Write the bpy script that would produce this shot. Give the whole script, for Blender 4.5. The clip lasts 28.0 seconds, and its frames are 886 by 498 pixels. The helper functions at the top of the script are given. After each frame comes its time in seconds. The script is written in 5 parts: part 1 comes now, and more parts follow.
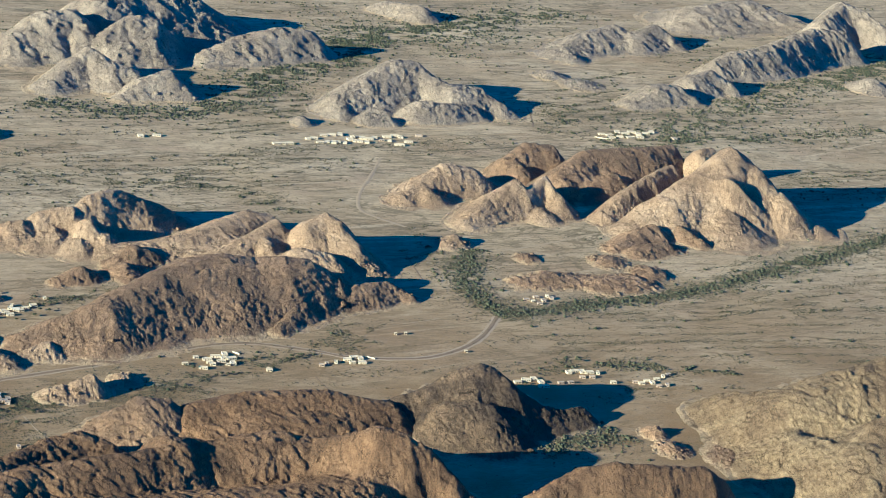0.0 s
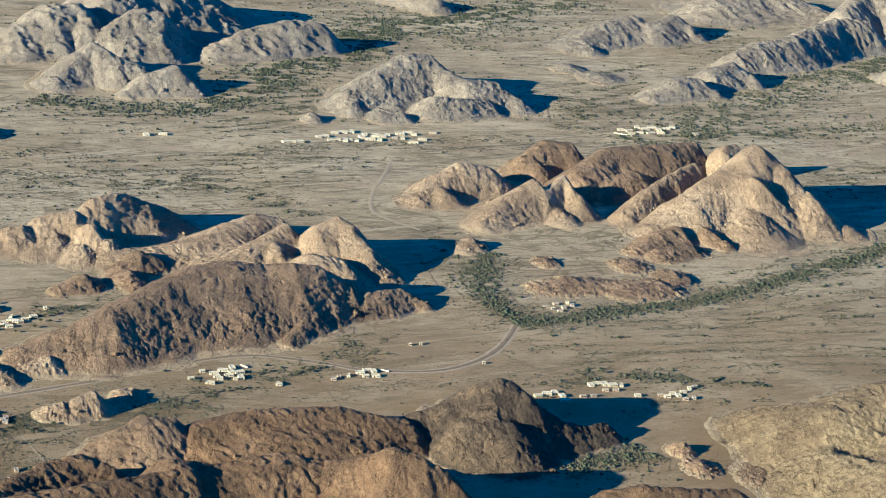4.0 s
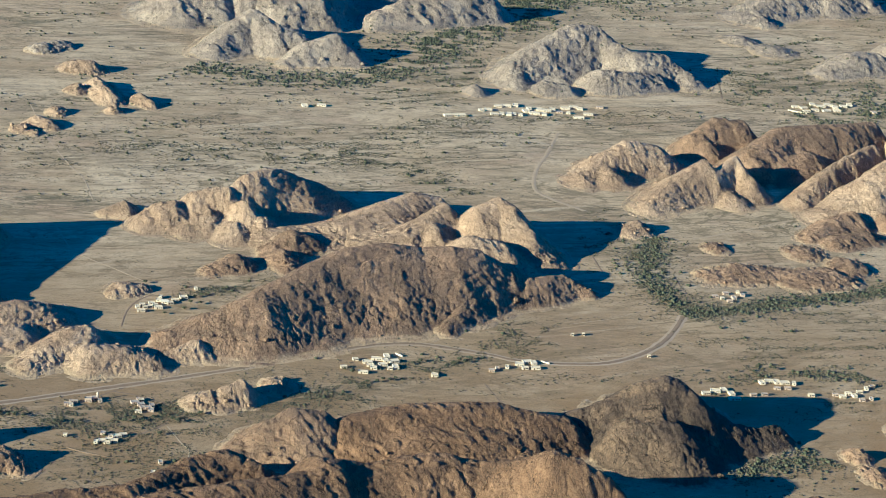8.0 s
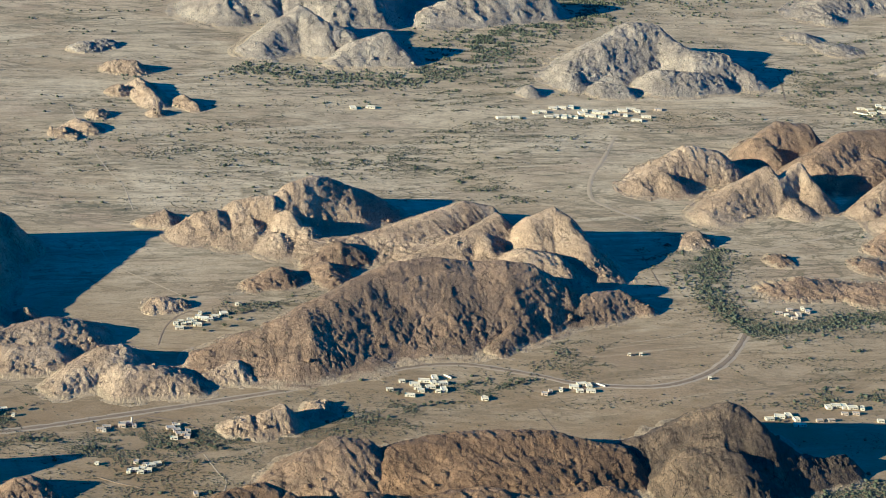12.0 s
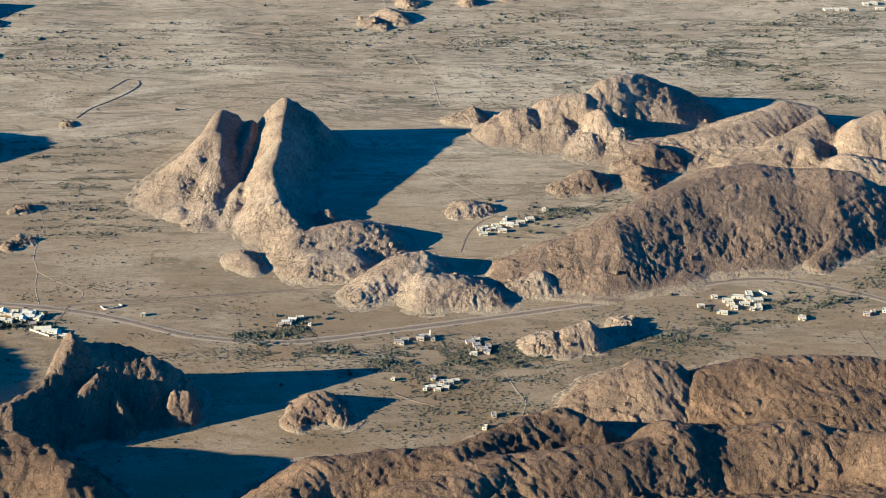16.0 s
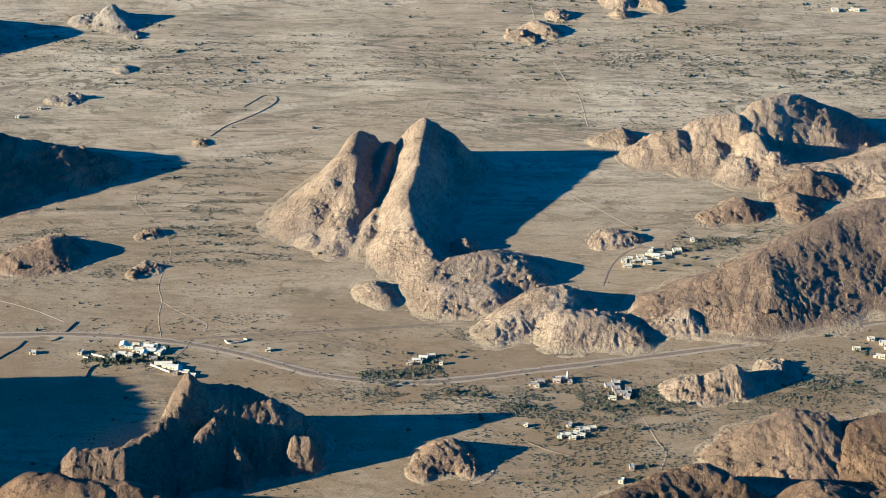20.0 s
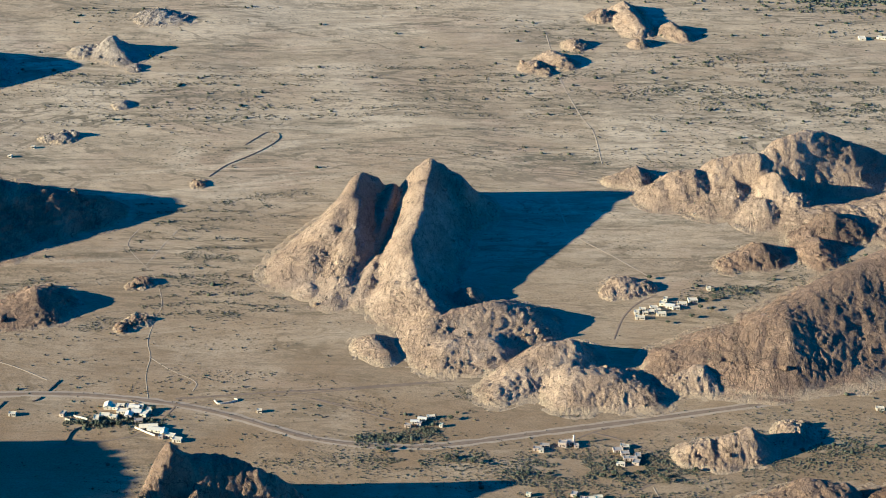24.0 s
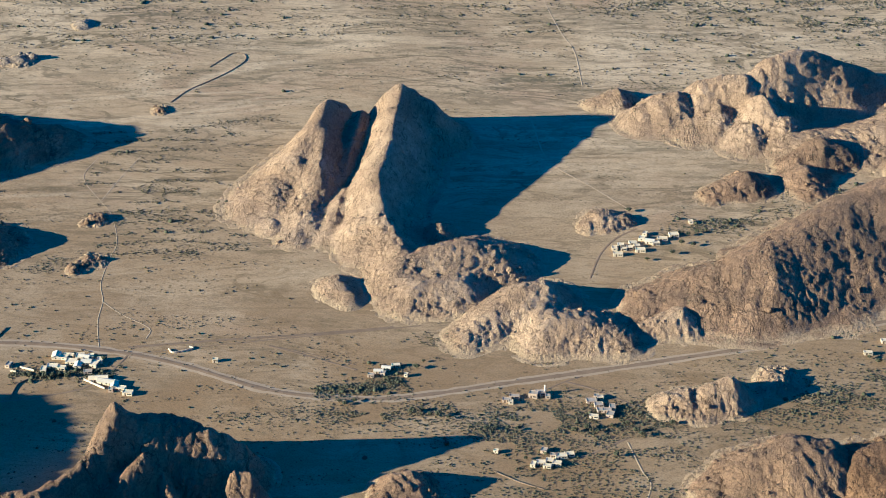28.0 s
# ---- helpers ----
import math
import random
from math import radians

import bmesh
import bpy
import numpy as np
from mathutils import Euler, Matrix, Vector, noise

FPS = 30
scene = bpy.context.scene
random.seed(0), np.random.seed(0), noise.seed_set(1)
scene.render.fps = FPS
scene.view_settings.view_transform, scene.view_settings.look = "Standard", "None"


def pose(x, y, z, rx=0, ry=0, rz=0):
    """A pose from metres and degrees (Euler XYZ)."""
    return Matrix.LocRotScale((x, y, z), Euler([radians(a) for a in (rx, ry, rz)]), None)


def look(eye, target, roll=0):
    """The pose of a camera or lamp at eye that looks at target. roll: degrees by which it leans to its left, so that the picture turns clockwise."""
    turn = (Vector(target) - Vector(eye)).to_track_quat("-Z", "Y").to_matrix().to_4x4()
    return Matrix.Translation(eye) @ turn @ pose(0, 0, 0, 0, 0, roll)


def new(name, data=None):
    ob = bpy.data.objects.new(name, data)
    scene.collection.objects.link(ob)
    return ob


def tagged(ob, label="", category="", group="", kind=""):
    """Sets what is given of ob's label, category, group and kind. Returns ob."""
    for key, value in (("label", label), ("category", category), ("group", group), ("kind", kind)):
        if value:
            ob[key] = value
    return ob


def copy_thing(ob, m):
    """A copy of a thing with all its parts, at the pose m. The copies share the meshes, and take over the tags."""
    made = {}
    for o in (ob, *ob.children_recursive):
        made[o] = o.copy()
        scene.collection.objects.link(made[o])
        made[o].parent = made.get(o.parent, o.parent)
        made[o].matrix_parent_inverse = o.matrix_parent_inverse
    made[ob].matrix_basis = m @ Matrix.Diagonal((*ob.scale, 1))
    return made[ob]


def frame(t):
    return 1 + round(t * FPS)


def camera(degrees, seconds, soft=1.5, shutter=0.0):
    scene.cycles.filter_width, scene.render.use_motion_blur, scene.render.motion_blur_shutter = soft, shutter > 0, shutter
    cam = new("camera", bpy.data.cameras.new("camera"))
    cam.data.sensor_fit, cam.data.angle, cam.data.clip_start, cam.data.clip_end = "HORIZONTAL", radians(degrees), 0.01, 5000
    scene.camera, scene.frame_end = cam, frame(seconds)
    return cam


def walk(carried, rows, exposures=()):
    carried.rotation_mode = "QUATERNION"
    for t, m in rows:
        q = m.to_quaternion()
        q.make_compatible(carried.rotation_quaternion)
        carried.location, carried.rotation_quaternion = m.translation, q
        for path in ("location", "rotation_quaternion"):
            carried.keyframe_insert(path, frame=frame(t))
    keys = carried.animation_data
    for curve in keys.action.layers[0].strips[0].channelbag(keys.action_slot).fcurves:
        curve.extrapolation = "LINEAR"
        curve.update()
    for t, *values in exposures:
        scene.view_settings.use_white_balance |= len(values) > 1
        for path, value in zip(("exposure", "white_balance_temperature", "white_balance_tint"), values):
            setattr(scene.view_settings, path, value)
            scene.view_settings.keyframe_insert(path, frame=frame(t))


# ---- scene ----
cam = camera(22.0, 28.0, soft=0.95)
PATH = [
    (0, (-70.04, -363.26, 750.08), (170.91, 566.92, 473.13), 4.75),
    (0.5, (-67.70, -351.19, 749.60), (173.04, 578.65, 471.32), 4.69),
    (1, (-65.36, -339.11, 749.15), (174.44, 590.18, 468.24), 4.59),
    (1.5, (-63.02, -327.04, 748.71), (175.47, 601.80, 465.19), 4.54),
    (2, (-60.68, -314.95, 748.29), (176.51, 613.58, 462.70), 4.50),
    (2.5, (-58.34, -302.87, 747.89), (178.17, 625.69, 461.82), 4.51),
    (4.5, (-48.99, -254.52, 746.44), (185.92, 674.94, 461.96), 4.40),
    (5, (-46.65, -242.42, 746.12), (181.19, 688.26, 459.91), 4.36),
    (5.5, (-44.31, -230.32, 745.81), (170.11, 702.45, 456.05), 4.30),
    (6, (-41.98, -218.22, 745.53), (154.92, 716.85, 450.79), 4.24),
    (6.5, (-39.64, -206.12, 745.26), (141.33, 730.45, 445.11), 4.21),
    (7, (-37.30, -194.02, 745.00), (133.45, 743.20, 440.92), 4.19),
    (7.5, (-34.97, -181.91, 744.77), (131.66, 755.25, 438.22), 4.22),
    (8, (-32.64, -169.80, 744.55), (133.97, 767.09, 437.17), 4.31),
    (8.5, (-30.30, -157.69, 744.35), (137.14, 778.94, 436.62), 4.42),
    (9, (-27.97, -145.57, 744.16), (140.31, 790.88, 436.36), 4.51),
    (9.5, (-25.63, -133.45, 744.00), (143.57, 802.82, 436.17), 4.55),
    (10, (-23.30, -121.33, 743.84), (146.20, 814.95, 436.19), 4.52),
    (10.5, (-20.97, -109.21, 743.71), (146.93, 827.36, 436.05), 4.42),
    (11, (-18.64, -97.09, 743.59), (144.38, 840.09, 435.15), 4.30),
    (11.5, (-16.31, -84.96, 743.49), (138.46, 852.99, 433.18), 4.20),
    (13.5, (-6.99, -36.43, 743.26), (81.53, 898.33, 399.17), 3.24),
    (14, (-4.66, -24.29, 743.24), (62.05, 909.06, 390.52), 2.88),
    (14.5, (-2.33, -12.14, 743.24), (44.63, 919.65, 383.30), 2.58),
    (15, (-0.00, 0.00, 743.26), (30.34, 930.01, 376.99), 2.40),
    (15.5, (2.33, 12.15, 743.30), (18.57, 940.19, 371.19), 2.32),
    (16, (4.65, 24.30, 743.35), (8.16, 950.71, 366.87), 2.21),
    (16.5, (6.98, 36.45, 743.42), (-3.63, 961.82, 364.50), 1.99),
    (17, (9.31, 48.60, 743.50), (-14.35, 973.10, 363.04), 1.75),
    (17.5, (11.63, 60.76, 743.60), (-24.59, 984.41, 362.09), 1.52),
    (18, (13.96, 72.92, 743.72), (-32.82, 995.88, 361.68), 1.38),
    (18.5, (16.28, 85.08, 743.86), (-38.66, 1007.33, 361.19), 1.32),
    (19, (18.61, 97.24, 744.01), (-42.49, 1018.91, 360.86), 1.31),
    (19.5, (20.93, 109.41, 744.18), (-44.65, 1030.60, 360.64), 1.26),
    (20, (23.26, 121.58, 744.37), (-45.50, 1042.57, 360.91), 1.23),
    (20.5, (25.58, 133.75, 744.57), (-45.90, 1054.74, 361.59), 1.08),
    (21, (27.90, 145.92, 744.79), (-46.81, 1067.11, 362.92), 0.93),
    (21.5, (30.22, 158.10, 745.03), (-47.93, 1079.51, 364.36), 0.85),
    (22, (32.55, 170.28, 745.28), (-48.50, 1091.72, 365.31), 0.82),
    (22.5, (34.87, 182.46, 745.56), (-48.00, 1103.89, 365.95), 0.80),
    (24.5, (44.15, 231.21, 746.81), (-41.23, 1149.72, 360.75), 0.73),
    (25, (46.47, 243.40, 747.16), (-39.31, 1158.55, 353.28), 0.62),
    (25.5, (48.79, 255.60, 747.54), (-37.07, 1167.02, 345.11), 0.53),
    (26, (51.10, 267.80, 747.93), (-34.77, 1175.33, 336.81), 0.46),
    (26.5, (53.42, 280.00, 748.33), (-32.19, 1184.45, 330.43), 0.44),
    (27, (55.74, 292.20, 748.76), (-29.35, 1194.37, 325.85), 0.41),
    (27.5, (58.05, 304.41, 749.20), (-26.47, 1204.94, 322.69), 0.38),
    (28, (60.37, 316.62, 749.65), (-23.98, 1215.87, 320.44), 0.38),
]
EXPOSURES = [(0, 1.54, 4720, -5), (11, 1.54, 4720, -5), (15, 1.57, 4790, 0), (20, 1.67, 4750, -1), (25, 1.59, 4880, 0), (28, 1.61, 4970, 1)]
walk(cam, [(t, look(eye, target, roll)) for t, eye, target, roll in PATH], EXPOSURES)

# ---- daylight: low morning sun, clear sky ----
SUN_AZ, SUN_EL = radians(22.0), radians(14.5)      # the way the shadows run on the ground, and the sun's height
sun = new("sun", bpy.data.lights.new("sun", "SUN"))
sun.data.energy, sun.data.angle, sun.data.color = 5.0, radians(0.53), (1.0, 0.80, 0.50)
SUN_WAY = Vector((math.cos(SUN_AZ) * math.cos(SUN_EL), math.sin(SUN_AZ) * math.cos(SUN_EL), -math.sin(SUN_EL)))
sun.matrix_world = look((0, 0, 500), Vector((0, 0, 500)) + SUN_WAY)
world = bpy.data.worlds.new("sky")
scene.world = world
world.use_nodes = True
wn = world.node_tree
sky = wn.nodes.new("ShaderNodeTexSky")
sky.sky_type, sky.sun_disc = "NISHITA", False
sky.sun_elevation, sky.sun_rotation = SUN_EL, math.atan2(-SUN_WAY.x, -SUN_WAY.y)
sky.altitude, sky.air_density, sky.dust_density, sky.ozone_density = 1500, 0.85, 0.0, 5.5
deep = wn.nodes.new("ShaderNodeHueSaturation")          # clear dry highland air
deep.inputs["Saturation"].default_value = 1.35
wn.links.new(sky.outputs[0], deep.inputs["Color"])
wn.links.new(deep.outputs[0], wn.nodes["Background"].inputs[0])
wn.nodes["Background"].inputs[1].default_value = 0.070


# ---- materials ----
def material(name, rough=0.9, spec=0.2):
    m = bpy.data.materials.new(name)
    m.use_nodes = True
    b = m.node_tree.nodes["Principled BSDF"]
    b.inputs["Roughness"].default_value = rough
    b.inputs["Specular IOR Level"].default_value = spec
    return m, m.node_tree, b


def node(nt, kind, **settings):
    n = nt.nodes.new(kind)
    for key, value in settings.items():
        if key in n.inputs:
            n.inputs[key].default_value = value
    return n


def place_coords(nt, scale=(1, 1, 1), slant=0.0):
    """The place in metres, scaled after a turn by slant about the upright."""
    g = nt.nodes.new("ShaderNodeNewGeometry")
    mp = nt.nodes.new("ShaderNodeMapping")
    mp.vector_type = "TEXTURE" if slant else "POINT"
    mp.inputs["Scale"].default_value = tuple(1 / k for k in scale) if slant else scale
    mp.inputs["Rotation"].default_value = (0, 0, slant)
    nt.links.new(g.outputs["Position"], mp.inputs["Vector"])
    return mp.outputs[0]


def noise_of(nt, vec, scale, detail=6.0, rough=0.6, warp=0.0):
    n = node(nt, "ShaderNodeTexNoise", Scale=scale, Detail=detail, Roughness=rough, Distortion=warp)
    nt.links.new(vec, n.inputs["Vector"])
    return n.outputs[0]


def ramp(nt, fac, stops):
    r = nt.nodes.new("ShaderNodeValToRGB")
    e = r.color_ramp.elements
    while len(e) < len(stops):
        e.new(0.5)
    for el, (pos, col) in zip(e, stops):
        el.position = pos
        el.color = (*col, 1) if len(col) == 3 else (col[0], col[0], col[0], 1)
    nt.links.new(fac, r.inputs[0])
    return r.outputs[0]


def mixed(nt, fac, a, b, how="MIX"):
    m = nt.nodes.new("ShaderNodeMix")
    m.data_type, m.blend_type = "RGBA", how
    for sock, v in ((m.inputs[0], fac), (m.inputs[6], a), (m.inputs[7], b)):
        if isinstance(v, (int, float)):
            sock.default_value = v
        elif isinstance(v, tuple):
            sock.default_value = (*v, 1)
        else:
            nt.links.new(v, sock)
    return m.outputs[2]


def bumped(nt, bsdf, height, strength, distance):
    b = node(nt, "ShaderNodeBump", Strength=strength, Distance=distance)
    nt.links.new(height, b.inputs["Height"])
    nt.links.new(b.outputs[0], bsdf.inputs["Normal"])


def warped(nt, vec, scale, amount):
    n = node(nt, "ShaderNodeTexNoise", Scale=scale, Detail=3.0)
    nt.links.new(vec, n.inputs["Vector"])
    a = nt.nodes.new("ShaderNodeVectorMath")
    a.operation = "MULTIPLY_ADD"
    nt.links.new(n.outputs["Color"], a.inputs[0])
    a.inputs[1].default_value = (amount, amount, amount)
    nt.links.new(vec, a.inputs[2])
    return a.outputs[0]


def cracks(nt, vec, scale):
    n = node(nt, "ShaderNodeTexVoronoi", Scale=scale, Randomness=1.0)
    n.feature = "DISTANCE_TO_EDGE"
    nt.links.new(vec, n.inputs["Vector"])
    return n.outputs["Distance"]


def rock(name, pale, mid, dark):
    """Weathered granite: pale bare sheets, brown varnish, dark water streaks, joints, rubble, fine grain."""
    m, nt, b = material(name, 0.92, 0.15)
    v = place_coords(nt)
    deep = (0.4 * dark[0], 0.4 * dark[1], 0.4 * dark[2])
    big = noise_of(nt, v, 0.018, 6, 0.62, 0.6)
    col = ramp(nt, big, [(0.37, mixed_tone(dark, mid, 0.35)), (0.50, mid), (0.62, pale)])
    streak = noise_of(nt, place_coords(nt, (0.30, 0.09, 0.05)), 1.0, 7, 0.7, 0.6)
    col = mixed(nt, ramp(nt, streak, [(0.36, (0.55,)), (0.54, (0.0,))]), col, dark)
    slab = cracks(nt, warped(nt, place_coords(nt, (0.050, 0.022, 0.035)), 1.6, 1.1), 1.0)
    line = ramp(nt, slab, [(0.0, (0.45,)), (0.016, (0.0,))])
    col = mixed(nt, line, col, deep)
    block = cracks(nt, warped(nt, place_coords(nt, (0.17, 0.10, 0.14)), 1.2, 0.9), 1.0)
    broken = ramp(nt, noise_of(nt, v, 0.02, 5, 0.65), [(0.44, (0.0,)), (0.56, (1.0,))])
    seam = mixed(nt, 1.0, ramp(nt, block, [(0.01, (0.35,)), (0.05, (0.0,))]), broken, "MULTIPLY")
    col = mixed(nt, seam, col, deep)
    fine = noise_of(nt, v, 0.6, 10, 0.82)
    col = mixed(nt, 0.9, col, ramp(nt, fine, [(0.34, (0.5,)), (0.5, (1.02,)), (0.64, (1.28,))]), "MULTIPLY")
    for scale, wide, most, squeeze in ((0.045, 0.009, 0.8, (1.0, 0.4, 0.6)), (0.12, 0.013, 0.55, (1.0, 0.35, 0.5))):
        run = noise_of(nt, place_coords(nt, squeeze), scale, 4, 0.6, 1.0)
        cut = ramp(nt, run, [(0.5 - wide, (0.0,)), (0.5 - 0.6 * wide, (most,)), (0.5 + 0.6 * wide, (most,)), (0.5 + wide, (0.0,))])
        some = ramp(nt, noise_of(nt, v, scale * 0.7, 3, 0.6), [(0.46, (0.0,)), (0.54, (1.0,))])
        col = mixed(nt, mixed(nt, 1.0, cut, some, "MULTIPLY"), col, deep)
    pos = nt.nodes.new("ShaderNodeSeparateXYZ")             # sand and scree lapping the foot
    nt.links.new(v, pos.inputs[0])
    level = node(nt, "ShaderNodeMapRange")
    nt.links.new(pos.outputs[2], level.inputs["Value"])
    level.inputs["From Min"].default_value, level.inputs["From Max"].default_value = -1.0, 9.0
    lap = nt.nodes.new("ShaderNodeMath")
    lap.operation = "ADD"
    nt.links.new(level.outputs[0], lap.inputs[0])
    nt.links.new(noise_of(nt, v, 0.06, 7, 0.7), lap.inputs[1])
    col = mixed(nt, ramp(nt, lap.outputs[0], [(0.54, (0.8,)), (0.72, (0.0,))]), col,
                mixed(nt, 1.0, (0.46, 0.326, 0.190), ramp(nt, fine, [(0.36, (0.5,)), (0.5, (1.0,)), (0.66, (1.15,))]), "MULTIPLY"))
    nt.links.new(col, b.inputs["Base Color"])
    h = noise_of(nt, place_coords(nt, (1.0, 0.7, 0.8)), 0.42, 10, 0.76, 0.2)
    h = mixed(nt, seam, mixed(nt, line, h, (0.0, 0.0, 0.0)), (0.1, 0.1, 0.1))
    bumped(nt, b, h, 1.0, 2.6)
    return m


def mixed_tone(a, b, f):
    return tuple(p + (q - p) * f for p, q in zip(a, b))


WARM = rock("weathered_pink_granite", (0.48, 0.330, 0.203), (0.385, 0.257, 0.155), (0.225, 0.148, 0.093))
BROWN = rock("varnished_brown_granite", (0.35, 0.220, 0.128), (0.258, 0.159, 0.093), (0.155, 0.104, 0.069))
# Granite greyed for the far hills: haze put into the base colour.
HAZE_GREY = rock("haze_grey_granite", (0.42, 0.325, 0.228), (0.33, 0.252, 0.180), (0.215, 0.166, 0.126))
SAND = rock("yellow_granite", (0.31, 0.218, 0.120), (0.235, 0.160, 0.090), (0.13, 0.087, 0.053))
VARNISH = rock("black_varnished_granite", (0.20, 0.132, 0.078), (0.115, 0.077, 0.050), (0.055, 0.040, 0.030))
# A darker brown than BROWN, for the nearest hills.
DARK = rock("dark_brown_granite", (0.295, 0.172, 0.090), (0.205, 0.119, 0.063), (0.095, 0.058, 0.036))


def ground_material():
    """Sandy plain: pale and reddish fans, grassy bands, drainage lines, tufts."""
    m, nt, b = material("dry_savanna_soil", 0.95, 0.1)
    v = place_coords(nt)
    long = place_coords(nt, (0.30, 1.0, 1.0))
    col = ramp(nt, noise_of(nt, v, 0.0035, 6, 0.62, 0.8), [(0.36, (0.40, 0.275, 0.155)), (0.50, (0.51, 0.365, 0.210)), (0.64, (0.62, 0.46, 0.28))])
    red = noise_of(nt, v, 0.007, 5, 0.6, 0.5)
    col = mixed(nt, ramp(nt, red, [(0.50, (0.0,)), (0.66, (0.6,))]), col, (0.40, 0.262, 0.16))
    band = noise_of(nt, long, 0.016, 8, 0.68, 1.0)
    col = mixed(nt, ramp(nt, band, [(0.45, (0.0,)), (0.62, (0.5,))]), col, (0.29, 0.212, 0.122))
    sweep = place_coords(nt, (0.42, 1.0, 1.0))
    for scale, wide, warp, tone, most in ((0.006, 0.040, 1.2, (0.60, 0.445, 0.265), 0.4), (0.020, 0.045, 0.9, (0.57, 0.42, 0.248), 0.4),
                                          (0.009, 0.022, 1.5, (0.19, 0.143, 0.082), 0.85), (0.017, 0.030, 1.2, (0.21, 0.156, 0.09), 0.7),
                                          (0.034, 0.040, 0.9, (0.24, 0.175, 0.10), 0.5), (0.07, 0.055, 0.8, (0.25, 0.182, 0.105), 0.4)):
        run = noise_of(nt, sweep, scale, 5, 0.6, warp)
        line = ramp(nt, run, [(0.5 - wide, (0.0,)), (0.5 - 0.4 * wide, (most,)), (0.5 + 0.4 * wide, (most,)), (0.5 + wide, (0.0,))])
        patchy = ramp(nt, noise_of(nt, sweep, scale * 0.8 + 0.002, 6, 0.7), [(0.46, (0.0,)), (0.56, (1.0,))])
        col = mixed(nt, mixed(nt, 1.0, line, patchy, "MULTIPLY"), col, tone)
    for scale, wide, stretch, slant, tone, most in ((0.020, 0.020, 0.10, 0.18, (0.12, 0.102, 0.06), 0.75), (0.034, 0.020, 0.12, -0.10, (0.13, 0.108, 0.064), 0.6),
                                                    (0.052, 0.022, 0.14, 0.05, (0.15, 0.118, 0.07), 0.45), (0.013, 0.030, 0.16, 0.3, (0.62, 0.46, 0.28), 0.7)):
        flow = place_coords(nt, (stretch, 1.0, 1.0), slant)
        run = noise_of(nt, flow, scale, 3, 0.5, 0.5)
        line = ramp(nt, run, [(0.5 - wide, (0.0,)), (0.5 - 0.35 * wide, (most,)), (0.5 + 0.35 * wide, (most,)), (0.5 + wide, (0.0,))])
        patchy = ramp(nt, noise_of(nt, v, scale * 0.35, 5, 0.65), [(0.47, (0.0,)), (0.58, (1.0,))])
        grainy = ramp(nt, noise_of(nt, v, 0.22, 4, 0.7), [(0.38, (0.25,)), (0.52, (1.0,))])
        col = mixed(nt, mixed(nt, 1.0, mixed(nt, 1.0, line, patchy, "MULTIPLY"), grainy, "MULTIPLY"), col, tone)
    dots = node(nt, "ShaderNodeTexVoronoi", Scale=0.21, Randomness=1.0)
    nt.links.new(v, dots.inputs["Vector"])
    thick = noise_of(nt, long, 0.03, 5, 0.6)
    near = ramp(nt, dots.outputs["Distance"], [(0.17, (1.0,)), (0.30, (0.0,))])
    col = mixed(nt, mixed(nt, 1.0, near, ramp(nt, thick, [(0.46, (0.0,)), (0.62, (0.9,))]), "MULTIPLY"), col, (0.095, 0.088, 0.052))
    # Browner towards the near valley: scrubby soil, and distance haze put into the colour.
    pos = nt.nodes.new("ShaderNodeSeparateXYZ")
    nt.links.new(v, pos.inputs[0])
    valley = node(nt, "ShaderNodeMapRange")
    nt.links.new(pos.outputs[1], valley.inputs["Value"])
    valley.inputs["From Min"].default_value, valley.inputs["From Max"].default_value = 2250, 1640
    scrub_and_haze = mixed(nt, 1.0, valley.outputs[0], ramp(nt, noise_of(nt, v, 0.011, 6, 0.65), [(0.36, (0.45,)), (0.60, (0.95,))]), "MULTIPLY")
    col = mixed(nt, scrub_and_haze, col, (0.27, 0.170, 0.083))
    tuft = noise_of(nt, long, 0.16, 8, 0.75)
    col = mixed(nt, ramp(nt, tuft, [(0.50, (0.0,)), (0.66, (0.35,))]), col, (0.20, 0.150, 0.084))
    fine = noise_of(nt, v, 0.8, 5, 0.7)
    col = mixed(nt, 0.8, col, ramp(nt, fine, [(0.3, (0.55,)), (0.5, (1.0,)), (0.7, (1.25,))]), "MULTIPLY")
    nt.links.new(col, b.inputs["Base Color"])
    bumped(nt, b, mixed(nt, 0.5, noise_of(nt, v, 0.25, 8, 0.7), tuft), 0.5, 0.45)
    return m


SOIL = ground_material()


# ---- land ----
TABLE = np.random.RandomState(7).permutation(4096)


def lattice(ix, iy, seed):
    return TABLE[(TABLE[(ix + 131 * seed) & 4095] + iy) & 4095] / 4095.0


def bumps(x, y, seed=0):
    """Smooth value noise, -1 to 1."""
    ix, iy = np.floor(x).astype(np.int64), np.floor(y).astype(np.int64)
    fx, fy = x - ix, y - iy
    fx, fy = fx * fx * fx * (fx * (fx * 6 - 15) + 10), fy * fy * fy * (fy * (fy * 6 - 15) + 10)
    a, b = lattice(ix, iy, seed), lattice(ix + 1, iy, seed)
    c, d = lattice(ix, iy + 1, seed), lattice(ix + 1, iy + 1, seed)
    return 2 * ((a + (b - a) * fx) * (1 - fy) + (c + (d - c) * fx) * fy) - 1


def fractal(x, y, octaves, seed=0, gain=0.5):
    total, amp = 0.0, 1.0
    for k in range(octaves):
        c, s = math.cos(0.7 * k), math.sin(0.7 * k)
        total = total + amp * bumps((c * x - s * y) * 2**k, (s * x + c * y) * 2**k, seed + k)
        amp *= gain
    return total


